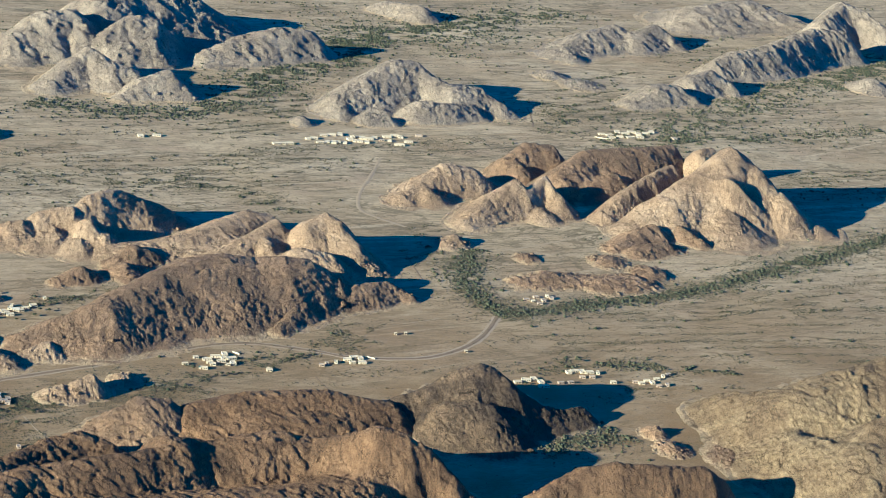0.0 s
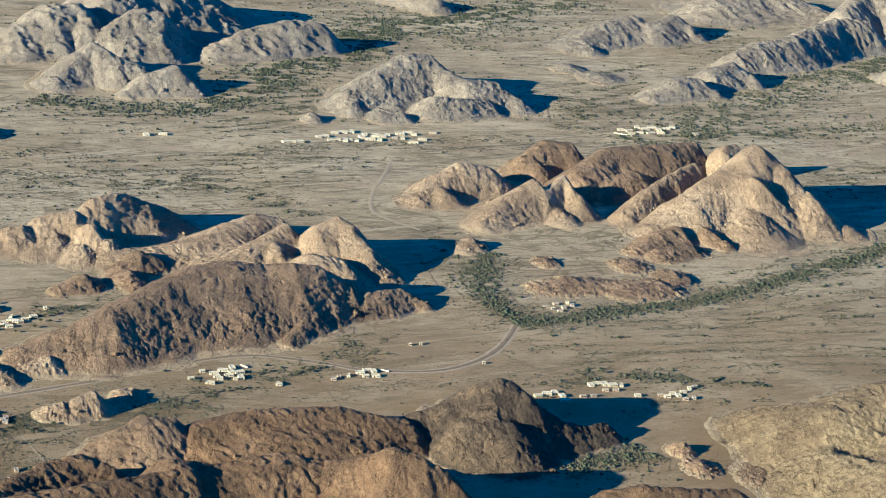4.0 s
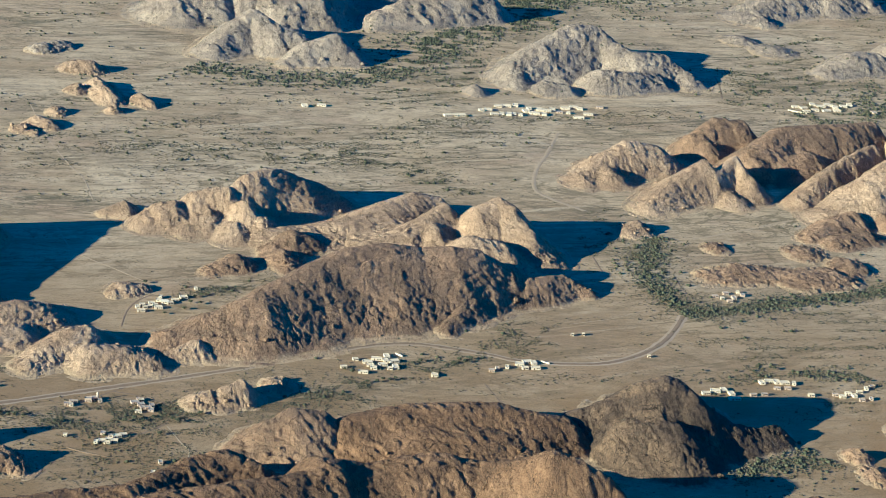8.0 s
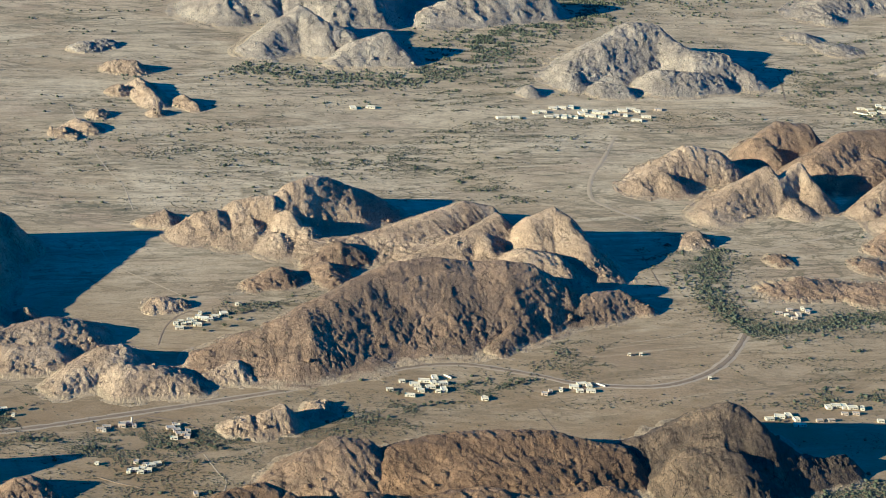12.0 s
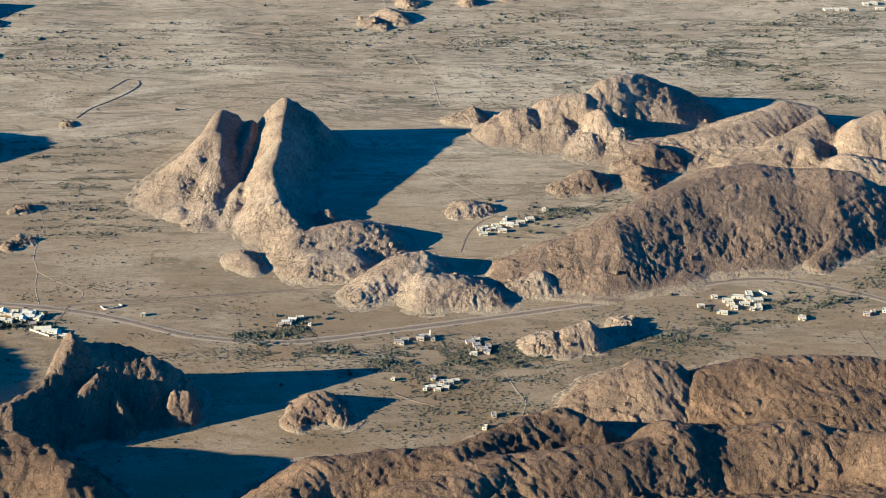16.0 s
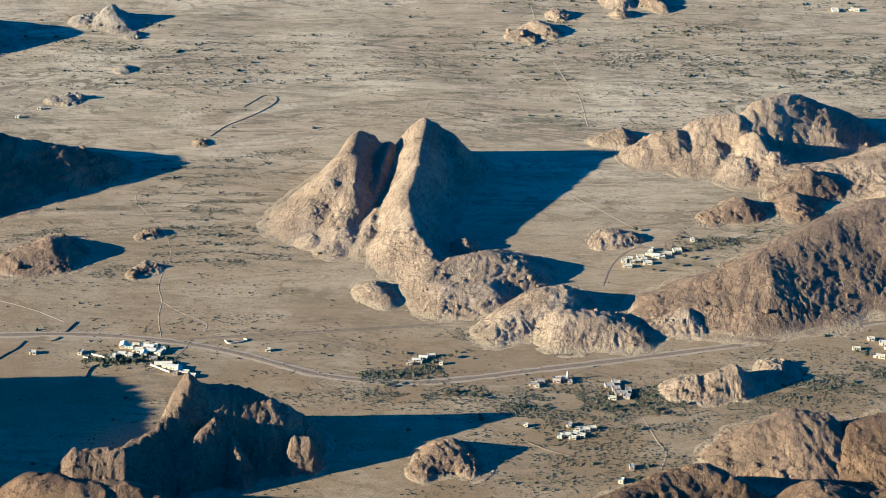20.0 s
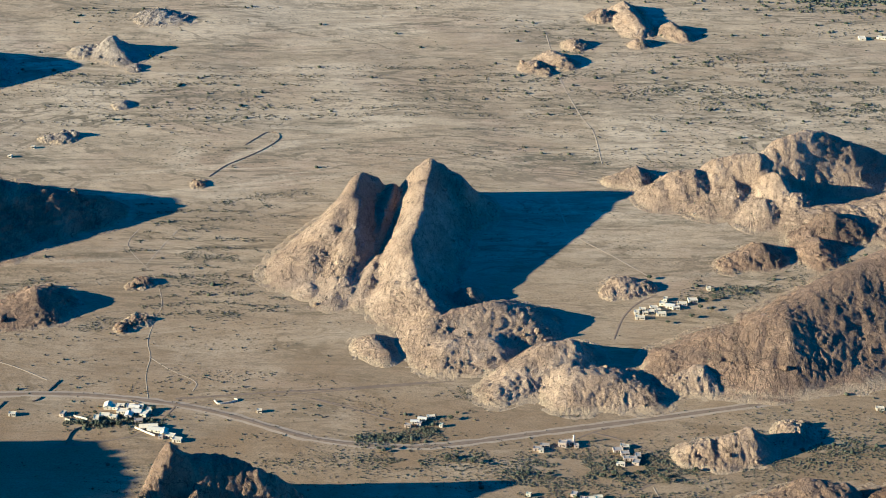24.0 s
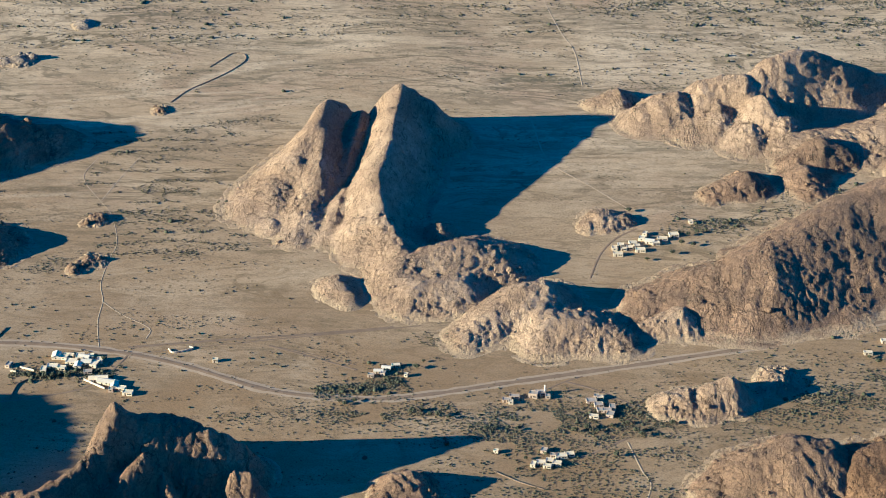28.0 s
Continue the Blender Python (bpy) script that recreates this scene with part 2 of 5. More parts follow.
def blocks(x, y, seed=0):
    """Jointed slabs: level blocks of uneven height with creases between them, about -1 to 1."""
    ix, iy = np.floor(x).astype(np.int64), np.floor(y).astype(np.int64)
    first, second, tall = np.full(x.shape, 9.0), np.full(x.shape, 9.0), np.zeros(x.shape)
    for dx in (-1, 0, 1):
        for dy in (-1, 0, 1):
            cx, cy = ix + dx, iy + dy
            px, py = cx + lattice(cx, cy, seed), cy + lattice(cx, cy, seed + 5)
            d = np.hypot(x - px, y - py)
            closer = d < first
            second = np.where(closer, first, np.minimum(second, d))
            tall = np.where(closer, lattice(cx, cy, seed + 9), tall)
            first = np.minimum(first, d)
    return 0.7 * np.clip((second - first) * 2.4, 0, 1) - 0.45 + 0.4 * (tall - 0.5)


def domes(x, y, seed=0):
    """Rounded exfoliation lobes with sharp clefts between them, about -0.5 to 0.5."""
    ix, iy = np.floor(x).astype(np.int64), np.floor(y).astype(np.int64)
    best = np.full(x.shape, -9.0)
    for dx in (-1, 0, 1):
        for dy in (-1, 0, 1):
            cx, cy = ix + dx, iy + dy
            px, py = cx + lattice(cx, cy, seed), cy + lattice(cx, cy, seed + 5)
            best = np.maximum(best, 0.55 * lattice(cx, cy, seed + 9) - 1.1 * ((x - px) ** 2 + (y - py) ** 2))
    return best + 0.1


def ground_height(x, y):
    x, y = np.asarray(x, float), np.asarray(y, float)
    return 0.9 * fractal(x / 160, y / 160, 2, 40) - 0.9


def sheet(name, xs, ys, zs, mat, keep=None, smooth=True):
    """A mesh over a grid; keep masks its cells."""
    ny, nx = zs.shape
    verts = np.stack([np.broadcast_to(xs, zs.shape), np.broadcast_to(ys, zs.shape), zs], -1).reshape(-1, 3)
    i = np.arange(nx * ny).reshape(ny, nx)
    quads = np.stack([i[:-1, :-1], i[:-1, 1:], i[1:, 1:], i[1:, :-1]], -1)
    quads = quads[keep] if keep is not None else quads.reshape(-1, 4)
    used = np.unique(quads)
    new_index = np.zeros(len(verts), np.int64)
    new_index[used] = np.arange(len(used))
    verts, quads = verts[used], new_index[quads]
    me = bpy.data.meshes.new(name)
    me.vertices.add(len(verts))
    me.vertices.foreach_set("co", verts.ravel().astype(np.float32))
    me.loops.add(quads.size)
    me.loops.foreach_set("vertex_index", quads.ravel().astype(np.int32))
    me.polygons.add(len(quads))
    me.polygons.foreach_set("loop_start", np.arange(0, quads.size, 4, dtype=np.int32))
    me.polygons.foreach_set("use_smooth", np.full(len(quads), smooth))
    me.update(calc_edges=True)
    me.materials.append(mat)
    return me


def spread(lo, hi, step, far):
    inner = np.arange(lo, hi + 1, step)
    grow = np.geomspace(step, far, 24)
    return np.concatenate([lo - grow[::-1], inner, hi + grow])


gx, gy = spread(-1100, 2300, 14, 30000)[None, :], spread(1000, 4600, 14, 30000)[:, None]
gzz = ground_height(gx, gy)
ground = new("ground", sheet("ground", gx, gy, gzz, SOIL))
tagged(ground, "dry sandy plain with sparse scrub and wash lines", "ground", kind="structure")


FLANKS = []


def hill(name, label, mat, cell, rough, ridges, smooth=0.0, front=1.35):
    """A bare rock hill: crests given as nodes (x, y, height, half width), cut by clefts and joints, stepped by sheets, with rubble at its foot.
    smooth, 0 to 1: how much of its upper part is a bare unbroken dome. front: how far it runs out on its southern side."""
    nodes = np.array([n for r in ridges for n in r], float)
    reach = nodes[:, 3].max() * max(3.0, 2.6 * front) + 8
    xs = np.arange(nodes[:, 0].min() - reach, nodes[:, 0].max() + reach, cell)[None, :]
    ys = np.arange(nodes[:, 1].min() - reach, nodes[:, 1].max() + reach, cell)[:, None]
    x, y = np.broadcast_arrays(xs, ys)
    seed = int(abs(nodes[0, 0] * 7 + nodes[0, 1] * 3)) % 900
    size, top = np.median(nodes[:, 3]), nodes[:, 2].max()
    wx = x + 0.03 * size * fractal(x / (0.9 * size), y / (0.9 * size), 4, seed, 0.5)
    wy = y + 0.08 * size * fractal(x / (0.9 * size), y / (0.9 * size), 4, seed + 11, 0.5)
    power, skirt = 0.0, np.zeros(x.shape)
    for ridge in ridges:
        best = np.zeros(x.shape)
        for a, b in zip(ridge, ridge[1:] or ridge):
            dx, dy = b[0] - a[0], b[1] - a[1]
            side = dx * (wy - a[1]) - dy * (wx - a[0])              # southern flank where the crest runs east
            pull = np.where(side * (1 if dx >= 0 else -1) < 0, front, 1.35) ** -2
            u = np.clip(((wx - a[0]) * dx + (wy - a[1]) * dy * pull) / np.maximum(dx * dx + dy * dy * pull, 1e-6), 0, 1)
            ey = wy - a[1] - u * dy
            ex = wx - a[0] - u * dx
            d = np.hypot(ex, ey / np.where(ey < 0, front, 1.35))
            lee = (0.93 * ex + 0.37 * ey) / (np.hypot(ex, ey) + 1e-3)
            h, w = a[2] + u * (b[2] - a[2]), a[3] + u * (b[3] - a[3])
            skirt = np.maximum(skirt, min(1.5, 0.03 * max(a[2], b[2]) + 0.5) * np.clip((1.28 - d / (1.7 * w)) / 0.28, 0, 1) ** 2)
            q = np.minimum(d / (1.7 * w), 1)
            soft = 0.30 - 0.24 * lee                                # wind-worn side round, lee side cut sharp
            fall = (np.sqrt(q * q + soft * soft) - soft) / (np.sqrt(1 + soft * soft) - soft)
            best = np.maximum(best, h * np.clip(1 - fall, 0, 1) ** (1.35 - 0.1 * lee))
        power = power + best**8
    z = power**0.125
    body = np.clip(z / (0.2 * top + 1.5), 0, 1)
    bare = 1 - smooth * np.clip(z / top * 2.2 - 0.9, 0, 1)
    turn = 0.35 + 0.5 * math.sin(seed)
    ax, ay = math.cos(turn) * wx + math.sin(turn) * wy, math.cos(turn) * wy - math.sin(turn) * wx
    lump = 0.2 * min(rough, 1.2)
    z = z + body * bare * lump * (0.075 * top * domes(ax / (0.9 * size), ay / (0.9 * size), seed + 60) + (0.011 * top + 0.3) * domes(ax / (0.3 * size), ay / (0.36 * size), seed + 70))
    cleft = np.abs(fractal(ax / 38, ay / 70, 3, seed + 20, 0.55))
    z = z - body * bare * rough * (0.4 + 0.012 * top) * np.clip(1 - cleft / 0.04, 0, 1) ** 1.5
    cross = np.abs(fractal(ay / 30, ax / 70, 3, seed + 22, 0.55))
    z = z - body * bare * rough * (0.4 + 0.012 * top) * np.clip(1 - cross / 0.05, 0, 1) ** 1.5
    step = z / 5.5 + 0.9 * fractal(x / 45, y / 45, 3, seed + 40)
    edge = step - np.floor(step)
    z = z + body * bare * rough * 1.1 * (np.clip(edge * 4, 0, 1) - edge) * np.clip(fractal(x / 30, y / 30, 2, seed + 41) + 0.5, 0, 1)
    grain = max(1.0, cell / 1.2)
    rug = 1 - np.abs(fractal(ax / (8 * grain), ay / (13 * grain), 4, seed + 80, 0.6))
    z = z + body * rough * (0.35 + 0.65 * bare) * (0.25 + 0.005 * top) * grain**2 * (np.clip(rug, 0, 1) ** 2 - 0.45)
    z = z + body * rough * (0.25 + 0.75 * bare) * (0.4 + 0.010 * top) * blocks(ax / 14, ay / 20, seed + 85)
    foot = np.clip(1.3 - z / (0.55 * top), 0.10, 1) * bare
    scree = np.clip(1.4 * fractal(x / 30, y / 30, 2, seed + 50) + 0.55, 0.05, 1) * foot
    z = z + body * rough * scree * (1.7 * blocks(wx / 8, wy / 11, seed) + 1.25 * blocks(wx / 3.6, wy / 4.6, seed + 1))
    z = z + body * rough * (0.25 + 0.75 * bare) * 0.38 * fractal(ax / 4.2, ay / 8.0, 3, seed + 30, 0.6)
    z = np.maximum(z, skirt * (1 + 0.35 * fractal(x / 12, y / 12, 3, seed + 95))) - 0.9
    damp = fractal(ax / 22, ay / 40, 4, seed + 90, 0.6) + 0.5 * np.clip(1 - z / (0.4 * top), 0, 1)
    flank = np.argwhere((z > 0.6) & (z < 0.85 * top) & (damp > 0.25) & (bare > 0.6))
    if len(flank) > 200:
        pick = flank[np.random.RandomState(seed).randint(0, len(flank), min(2600, int(len(flank) * cell * cell / 14)))]
        FLANKS.append(np.stack([x[tuple(pick.T)], y[tuple(pick.T)], z[tuple(pick.T)] + ground_height(x[tuple(pick.T)], y[tuple(pick.T)])], -1))
    keep = (z[:-1, :-1] > -0.86) | (z[1:, 1:] > -0.86) | (z[:-1, 1:] > -0.86) | (z[1:, :-1] > -0.86)
    ob = new(name, sheet(name, xs, ys, z + ground_height(xs, ys), mat, keep))
    return tagged(ob, label, "hill" if top > 12 else "rock outcrop")


hill("twin_peak_hill", "pinkish granite hill with two bare rounded peaks", WARM, 1.1, 0.85, [[(-143, 2097, 49, 25), (-143, 2062, 47, 26), (-142, 2016, 40, 26), (-146, 1956, 31, 24), (-136, 1906, 22, 23), (-120, 1872, 16, 23), (-106, 1836, 15, 20)], [(-152, 2095, 46, 22), (-144, 2101, 49, 25), (-133, 2104, 46, 25), (-120, 2102, 38, 24)], [(-204, 2063, 43, 18), (-198, 2076, 44, 20), (-189, 2079, 41, 16)], [(-201, 2069, 44, 21), (-207, 2037, 38, 26), (-216, 1996, 27, 28), (-227, 1967, 17, 27), (-237, 1951, 10, 22)], [(-198, 2031, 36, 19), (-196, 1969, 23, 23), (-198, 1929, 11, 21), (-202, 1899, 5, 15)], [(-173, 1957, 15, 14), (-175, 1927, 10, 14), (-177, 1901, 5, 13)], [(-152, 1900, 16, 18), (-147, 1870, 7, 14)], [(-174, 2079, 36, 19), (-176, 2045, 27, 18), (-178, 2005, 17, 16)], [(-222, 1912, 6, 12)]], 0.35)
hill("granite_hill", "low rounded granite hill at the foot of the twin peaks", WARM, 1.1, 1.0, [[(-113, 1832, 16, 20), (-92, 1849, 18, 24), (-66, 1862, 19, 26), (-42, 1864, 15, 22)], [(-101, 1806, 12, 20), (-69, 1815, 12, 22)], [(-91, 1909, 11, 13)], [(-159, 1813, 8, 13), (-148, 1799, 6, 11)]])
hill("rock_outcrop", "small bare rock outcrop beside the white farm village", WARM, 0.8, 1.0, [[(23, 1941, 5, 9), (33, 1952, 8, 13), (51, 1954, 6, 8)]])
hill("granite_hill", "sunlit yellowish granite hill beside the gravel road", WARM, 1.1, 1.0, [[(-56, 1747, 7, 14), (-38, 1773, 12, 19), (-18, 1794, 18, 22), (-4, 1801, 19, 20)], [(1, 1761, 15, 22), (29, 1763, 13, 20), (52, 1753, 9, 16)], [(73, 1775, 7, 12), (94, 1786, 12, 17)]])
hill("granite_ridge", "long brown granite ridge with bare rounded crests", BROWN, 1.1, 0.85, [[(75, 1811, 12, 18), (107, 1831, 22, 22), (139, 1841, 30, 26), (158, 1845, 33, 26)], [(139, 1840, 30, 22), (167, 1866, 37, 30), (215, 1914, 46, 34), (251, 1946, 50, 38), (293, 1961, 50, 40), (325, 1966, 45, 36), (356, 1967, 47, 33), (386, 1972, 43, 26), (415, 1964, 29, 18), (439, 1963, 14, 13)], [(211, 1855, 12, 24)]], 0.45, 2.0)
hill("granite_spur", "low brown granite spur at the end of the long ridge", BROWN, 1.1, 1.0, [[(335, 1848, 5, 11), (358, 1891, 13, 14), (381, 1931, 20, 19), (413, 1950, 20, 20), (451, 1963, 19, 20), (476, 1974, 17, 16), (498, 1963, 9, 10)]])
hill("granite_hill", "bare brown granite hill with a rounded sunlit crest", WARM, 1.35, 0.95, [[(286, 2077, 14, 18), (332, 2108, 24, 22), (380, 2150, 37, 25)], [(413, 2127, 42, 26), (436, 2140, 48, 30), (449, 2129, 44, 28), (463, 2095, 28, 25), (475, 2067, 12, 20)], [(397, 2064, 27, 30), (427, 2059, 23, 26)], [(362, 2107, 25, 24)]], 0.3, 1.6)
hill("granite_ridge", "low sandy brown granite ridge between the larger hills", WARM, 1.35, 1.0, [[(184, 2124, 12, 20), (238, 2131, 13, 26), (276, 2146, 18, 28), (317, 2180, 25, 30), (355, 2212, 29, 26), (384, 2214, 24, 18)], [(285, 2112, 12, 24), (336, 2133, 16, 24)]], 0.3, 1.5)
hill("granite_hill", "fissured granite hill with a pale bare dome", WARM, 1.35, 1.0, [[(63, 2166, 14, 18), (79, 2178, 22, 22), (90, 2179, 24, 21)], [(112, 2194, 30, 22), (129, 2201, 34, 22), (148, 2198, 36, 22)], [(163, 2211, 38, 24), (171, 2221, 44, 24), (180, 2227, 46, 26), (192, 2239, 46, 28), (210, 2246, 42, 28), (231, 2250, 34, 28), (255, 2259, 23, 24)], [(162, 2159, 32, 23), (153, 2140, 15, 22)], [(126, 2164, 20, 22), (104, 2151, 11, 18)], [(183, 2149, 19, 22)], [(38, 2209, 13, 15), (18, 2201, 7, 9)]], 0.4, 1.5)
hill("rock_outcrop", "brown rubbly rock outcrop above the white farm village", BROWN, 1.35, 1.0, [[(190, 2078, 10, 15), (211, 2098, 19, 20), (229, 2098, 14, 14)], [(196, 2050, 12, 20), (200, 2030, 6, 14)], [(121, 2013, 6, 11), (148, 2033, 13, 16), (159, 2027, 8, 9)]])
hill("rock_outcrop", "small rounded granite knob on the plain", WARM, 1.35, 1.0, [[(590, 2173, 8, 12), (603, 2183, 12, 15)]])
hill("rock_outcrop", "low reddish rock outcrop on the plain", BROWN, 1.35, 1.0, [[(678, 2124, 6, 14)]])
hill("granite_hill", "rounded reddish granite hill on the plain", WARM, 1.55, 1.0, [[(580, 2368, 10, 18), (620, 2416, 24, 24), (651, 2439, 33, 28), (687, 2443, 28, 26)], [(615, 2376, 16, 22)]])
hill("granite_hill", "dark reddish granite hill behind the others", BROWN, 1.55, 1.0, [[(750, 2507, 26, 20), (789, 2538, 40, 27), (822, 2542, 36, 26)], [(766, 2493, 22, 22)]])
hill("granite_hill", "two-headed pale granite hill split by a cleft", WARM, 1.55, 1.0, [[(637, 2266, 10, 18), (681, 2316, 26, 24), (720, 2341, 40, 25)], [(728, 2325, 28, 19), (763, 2361, 40, 21), (772, 2322, 26, 19)], [(745, 2300, 13, 20)]], 0.4)
hill("granite_ridge", "dark brown rounded granite ridge", BROWN, 1.55, 1.0, [[(802, 2428, 32, 28), (855, 2480, 46, 32), (895, 2493, 46, 32), (945, 2508, 44, 32), (994, 2533, 42, 26)], [(839, 2418, 20, 28), (883, 2435, 24, 24)]], 0.3, 1.5)
hill("granite_dome", "tall smooth pale granite dome with a fissured flank", WARM, 1.55, 0.9, [[(847, 2244, 12, 24), (901, 2280, 36, 36), (958, 2320, 60, 44), (991, 2342, 76, 44), (1011, 2354, 78, 46)], [(1011, 2354, 78, 46), (1025, 2355, 75, 46), (1036, 2332, 66, 44), (1058, 2290, 42, 36), (1095, 2257, 12, 24)], [(984, 2285, 60, 46), (973, 2255, 28, 42)]], 0.75, 1.5)
hill("granite_hill", "rough reddish granite foothill below the tall dome", BROWN, 1.4, 1.3, [[(797, 2164, 6, 12), (836, 2199, 14, 17), (866, 2217, 18, 18)], [(902, 2221, 16, 14), (917, 2186, 8, 12)], [(823, 2146, 8, 16), (867, 2169, 9, 16)]])
hill("granite_ridge", "pale narrow granite ridge beside the tall dome", WARM, 1.55, 1.0, [[(826, 2295, 12, 16), (869, 2341, 30, 20), (910, 2377, 40, 20), (952, 2410, 46, 21)], [(1023, 2498, 46, 23), (1043, 2509, 46, 19)]])
hill("rubble_ridge", "low reddish brown rubble ridge on the plain", BROWN, 1.4, 1.5, [[(652, 2028, 5, 20), (688, 2036, 8, 22), (719, 2035, 6, 20), (741, 2020, 8, 24), (784, 2026, 8, 22)], [(776, 2111, 6, 20)], [(810, 2062, 8, 20)]])
hill("granite_hill", "large grey granite hill behind the white village", HAZE_GREY, 2.0, 1.0, [[(591, 2875, 24, 28), (638, 2927, 42, 40), (696, 2978, 57, 47), (729, 2985, 54, 44), (751, 2942, 42, 36)], [(771, 2913, 36, 36), (817, 2917, 32, 32), (841, 2885, 18, 22)], [(586, 2846, 16, 22)], [(625, 2809, 13, 20), (650, 2807, 10, 17)], [(709, 2844, 24, 26), (749, 2850, 22, 24), (791, 2858, 16, 20)], [(522, 2789, 11, 15)]], 0.0, 1.5)
hill("granite_hill", "pale rounded granite hill far across the plain", HAZE_GREY, 2.0, 1.0, [[(176, 2967, 15, 24), (212, 3024, 38, 32), (235, 3044, 50, 30), (270, 3010, 36, 32), (303, 2993, 26, 24)]], 0.0, 1.5)
hill("granite_hill", "small pale rounded granite hill far across the plain", HAZE_GREY, 2.0, 1.0, [[(275, 2912, 9, 14), (306, 2947, 25, 24), (350, 2967, 34, 30), (369, 2941, 18, 20)]], 0.0, 1.5)
hill("far_mountain", "hazy blue-grey granite mountain on the far plain", HAZE_GREY, 3.0, 1.0, [[(138, 3203, 38, 48), (189, 3251, 62, 58), (230, 3268, 62, 54), (244, 3216, 48, 40)]])
hill("far_mountain", "hazy grey granite mountain with a long dark shadow", HAZE_GREY, 3.0, 1.0, [[(279, 3202, 43, 40), (322, 3239, 60, 48), (354, 3241, 58, 45)], [(348, 3181, 36, 34), (293, 3158, 30, 34)]])
hill("far_mountain", "hazy dark granite mountain on the far plain", HAZE_GREY, 3.0, 1.0, [[(440, 3195, 18, 30), (500, 3234, 35, 37), (560, 3268, 46, 41), (614, 3278, 42, 33)]])
hill("far_mountain", "distant granite mountain at the edge of the plain", HAZE_GREY, 3.5, 0.8, [[(283, 3365, 70, 80), (435, 3460, 60, 70)]])
hill("far_hill", "low sandy granite hill far across the plain", HAZE_GREY, 2.5, 1.0, [[(1057, 3328, 12, 28), (1137, 3413, 30, 38), (1200, 3450, 35, 40)], [(1224, 3423, 26, 33), (1281, 3469, 34, 34), (1301, 3445, 22, 24)], [(1074, 3298, 12, 24)]])
hill("far_hill", "low grey granite hill far across the plain", HAZE_GREY, 2.5, 1.0, [[(1077, 2959, 9, 20), (1127, 3003, 26, 28), (1169, 3013, 23, 26), (1186, 2991, 12, 18)], [(1206, 3066, 28, 26), (1255, 3097, 33, 28), (1278, 3074, 19, 19)]])
hill("far_ridge", "long rounded granite ridge far across the plain", HAZE_GREY, 2.5, 1.0, [[(1293, 3187, 30, 26), (1339, 3220, 40, 34), (1403, 3253, 42, 36), (1474, 3317, 48, 38), (1547, 3380, 54, 38), (1608, 3395, 50, 33)], [(1613, 3500, 50, 36), (1686, 3581, 70, 44), (1717, 3549, 58, 40), (1733, 3504, 43, 36)]])
hill("far_outcrop", "low rubbly outcrop far across the plain", HAZE_GREY, 2.5, 1.0, [[(999, 3159, 10, 22)], [(1034, 3096, 8, 28)]])
hill("far_hill", "rounded sandy hill far across the plain", HAZE_GREY, 2.5, 0.8, [[(1556, 3129, 20, 30)]])
hill("far_hill", "low hill at the far edge of the plain", HAZE_GREY, 3.5, 0.8, [[(1429, 3677, 34, 60), (1562, 3729, 40, 60), (1624, 3674, 20, 50)]])
hill("far_hill", "low sandy hill far on the plain", HAZE_GREY, 3.0, 0.8, [[(840, 3691, 20, 30), (884, 3624, 26, 28)]])
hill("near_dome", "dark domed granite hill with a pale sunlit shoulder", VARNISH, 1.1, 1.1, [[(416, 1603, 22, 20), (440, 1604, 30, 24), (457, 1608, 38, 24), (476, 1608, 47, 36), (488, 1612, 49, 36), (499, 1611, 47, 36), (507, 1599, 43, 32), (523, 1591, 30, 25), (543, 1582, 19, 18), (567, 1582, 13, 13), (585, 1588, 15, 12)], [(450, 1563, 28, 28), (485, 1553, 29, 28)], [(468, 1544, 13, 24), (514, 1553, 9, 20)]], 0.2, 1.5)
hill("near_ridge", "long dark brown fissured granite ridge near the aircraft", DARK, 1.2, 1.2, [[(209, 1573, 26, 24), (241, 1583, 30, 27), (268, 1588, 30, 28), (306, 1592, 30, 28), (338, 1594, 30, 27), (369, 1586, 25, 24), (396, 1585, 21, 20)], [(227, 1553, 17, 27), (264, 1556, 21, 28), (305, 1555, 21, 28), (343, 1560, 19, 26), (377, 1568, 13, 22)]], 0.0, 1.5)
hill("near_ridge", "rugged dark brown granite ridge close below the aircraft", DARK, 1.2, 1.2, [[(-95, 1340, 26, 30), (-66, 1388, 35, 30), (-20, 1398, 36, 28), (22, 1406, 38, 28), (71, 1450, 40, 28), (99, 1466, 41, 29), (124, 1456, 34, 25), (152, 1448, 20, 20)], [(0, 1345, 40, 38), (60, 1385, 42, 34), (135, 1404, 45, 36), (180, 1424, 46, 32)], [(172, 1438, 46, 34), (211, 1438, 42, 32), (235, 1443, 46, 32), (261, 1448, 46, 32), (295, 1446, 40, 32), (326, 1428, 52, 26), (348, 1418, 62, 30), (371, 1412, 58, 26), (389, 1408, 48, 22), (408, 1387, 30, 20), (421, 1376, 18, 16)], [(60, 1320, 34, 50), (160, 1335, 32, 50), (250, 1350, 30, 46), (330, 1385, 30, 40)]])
hill("near_hill", "pale yellowish rubbly granite hill near the aircraft", SAND, 1.35, 1.35, [[(743, 1584, 28.6, 30), (777, 1519, 55.4, 50), (833, 1533, 67.2, 60), (890, 1544, 77.3, 70)], [(752, 1450, 37, 40), (785, 1378, 53.8, 56)], [(832, 1403, 70.6, 66)]])
hill("near_outcrop", "brown rounded granite outcrop near the aircraft", DARK, 1.1, 1.1, [[(495, 1366, 26, 22), (526, 1379, 38, 28), (549, 1361, 50, 28), (588, 1355, 48, 26), (625, 1356, 46, 22), (646, 1366, 30, 15)]])
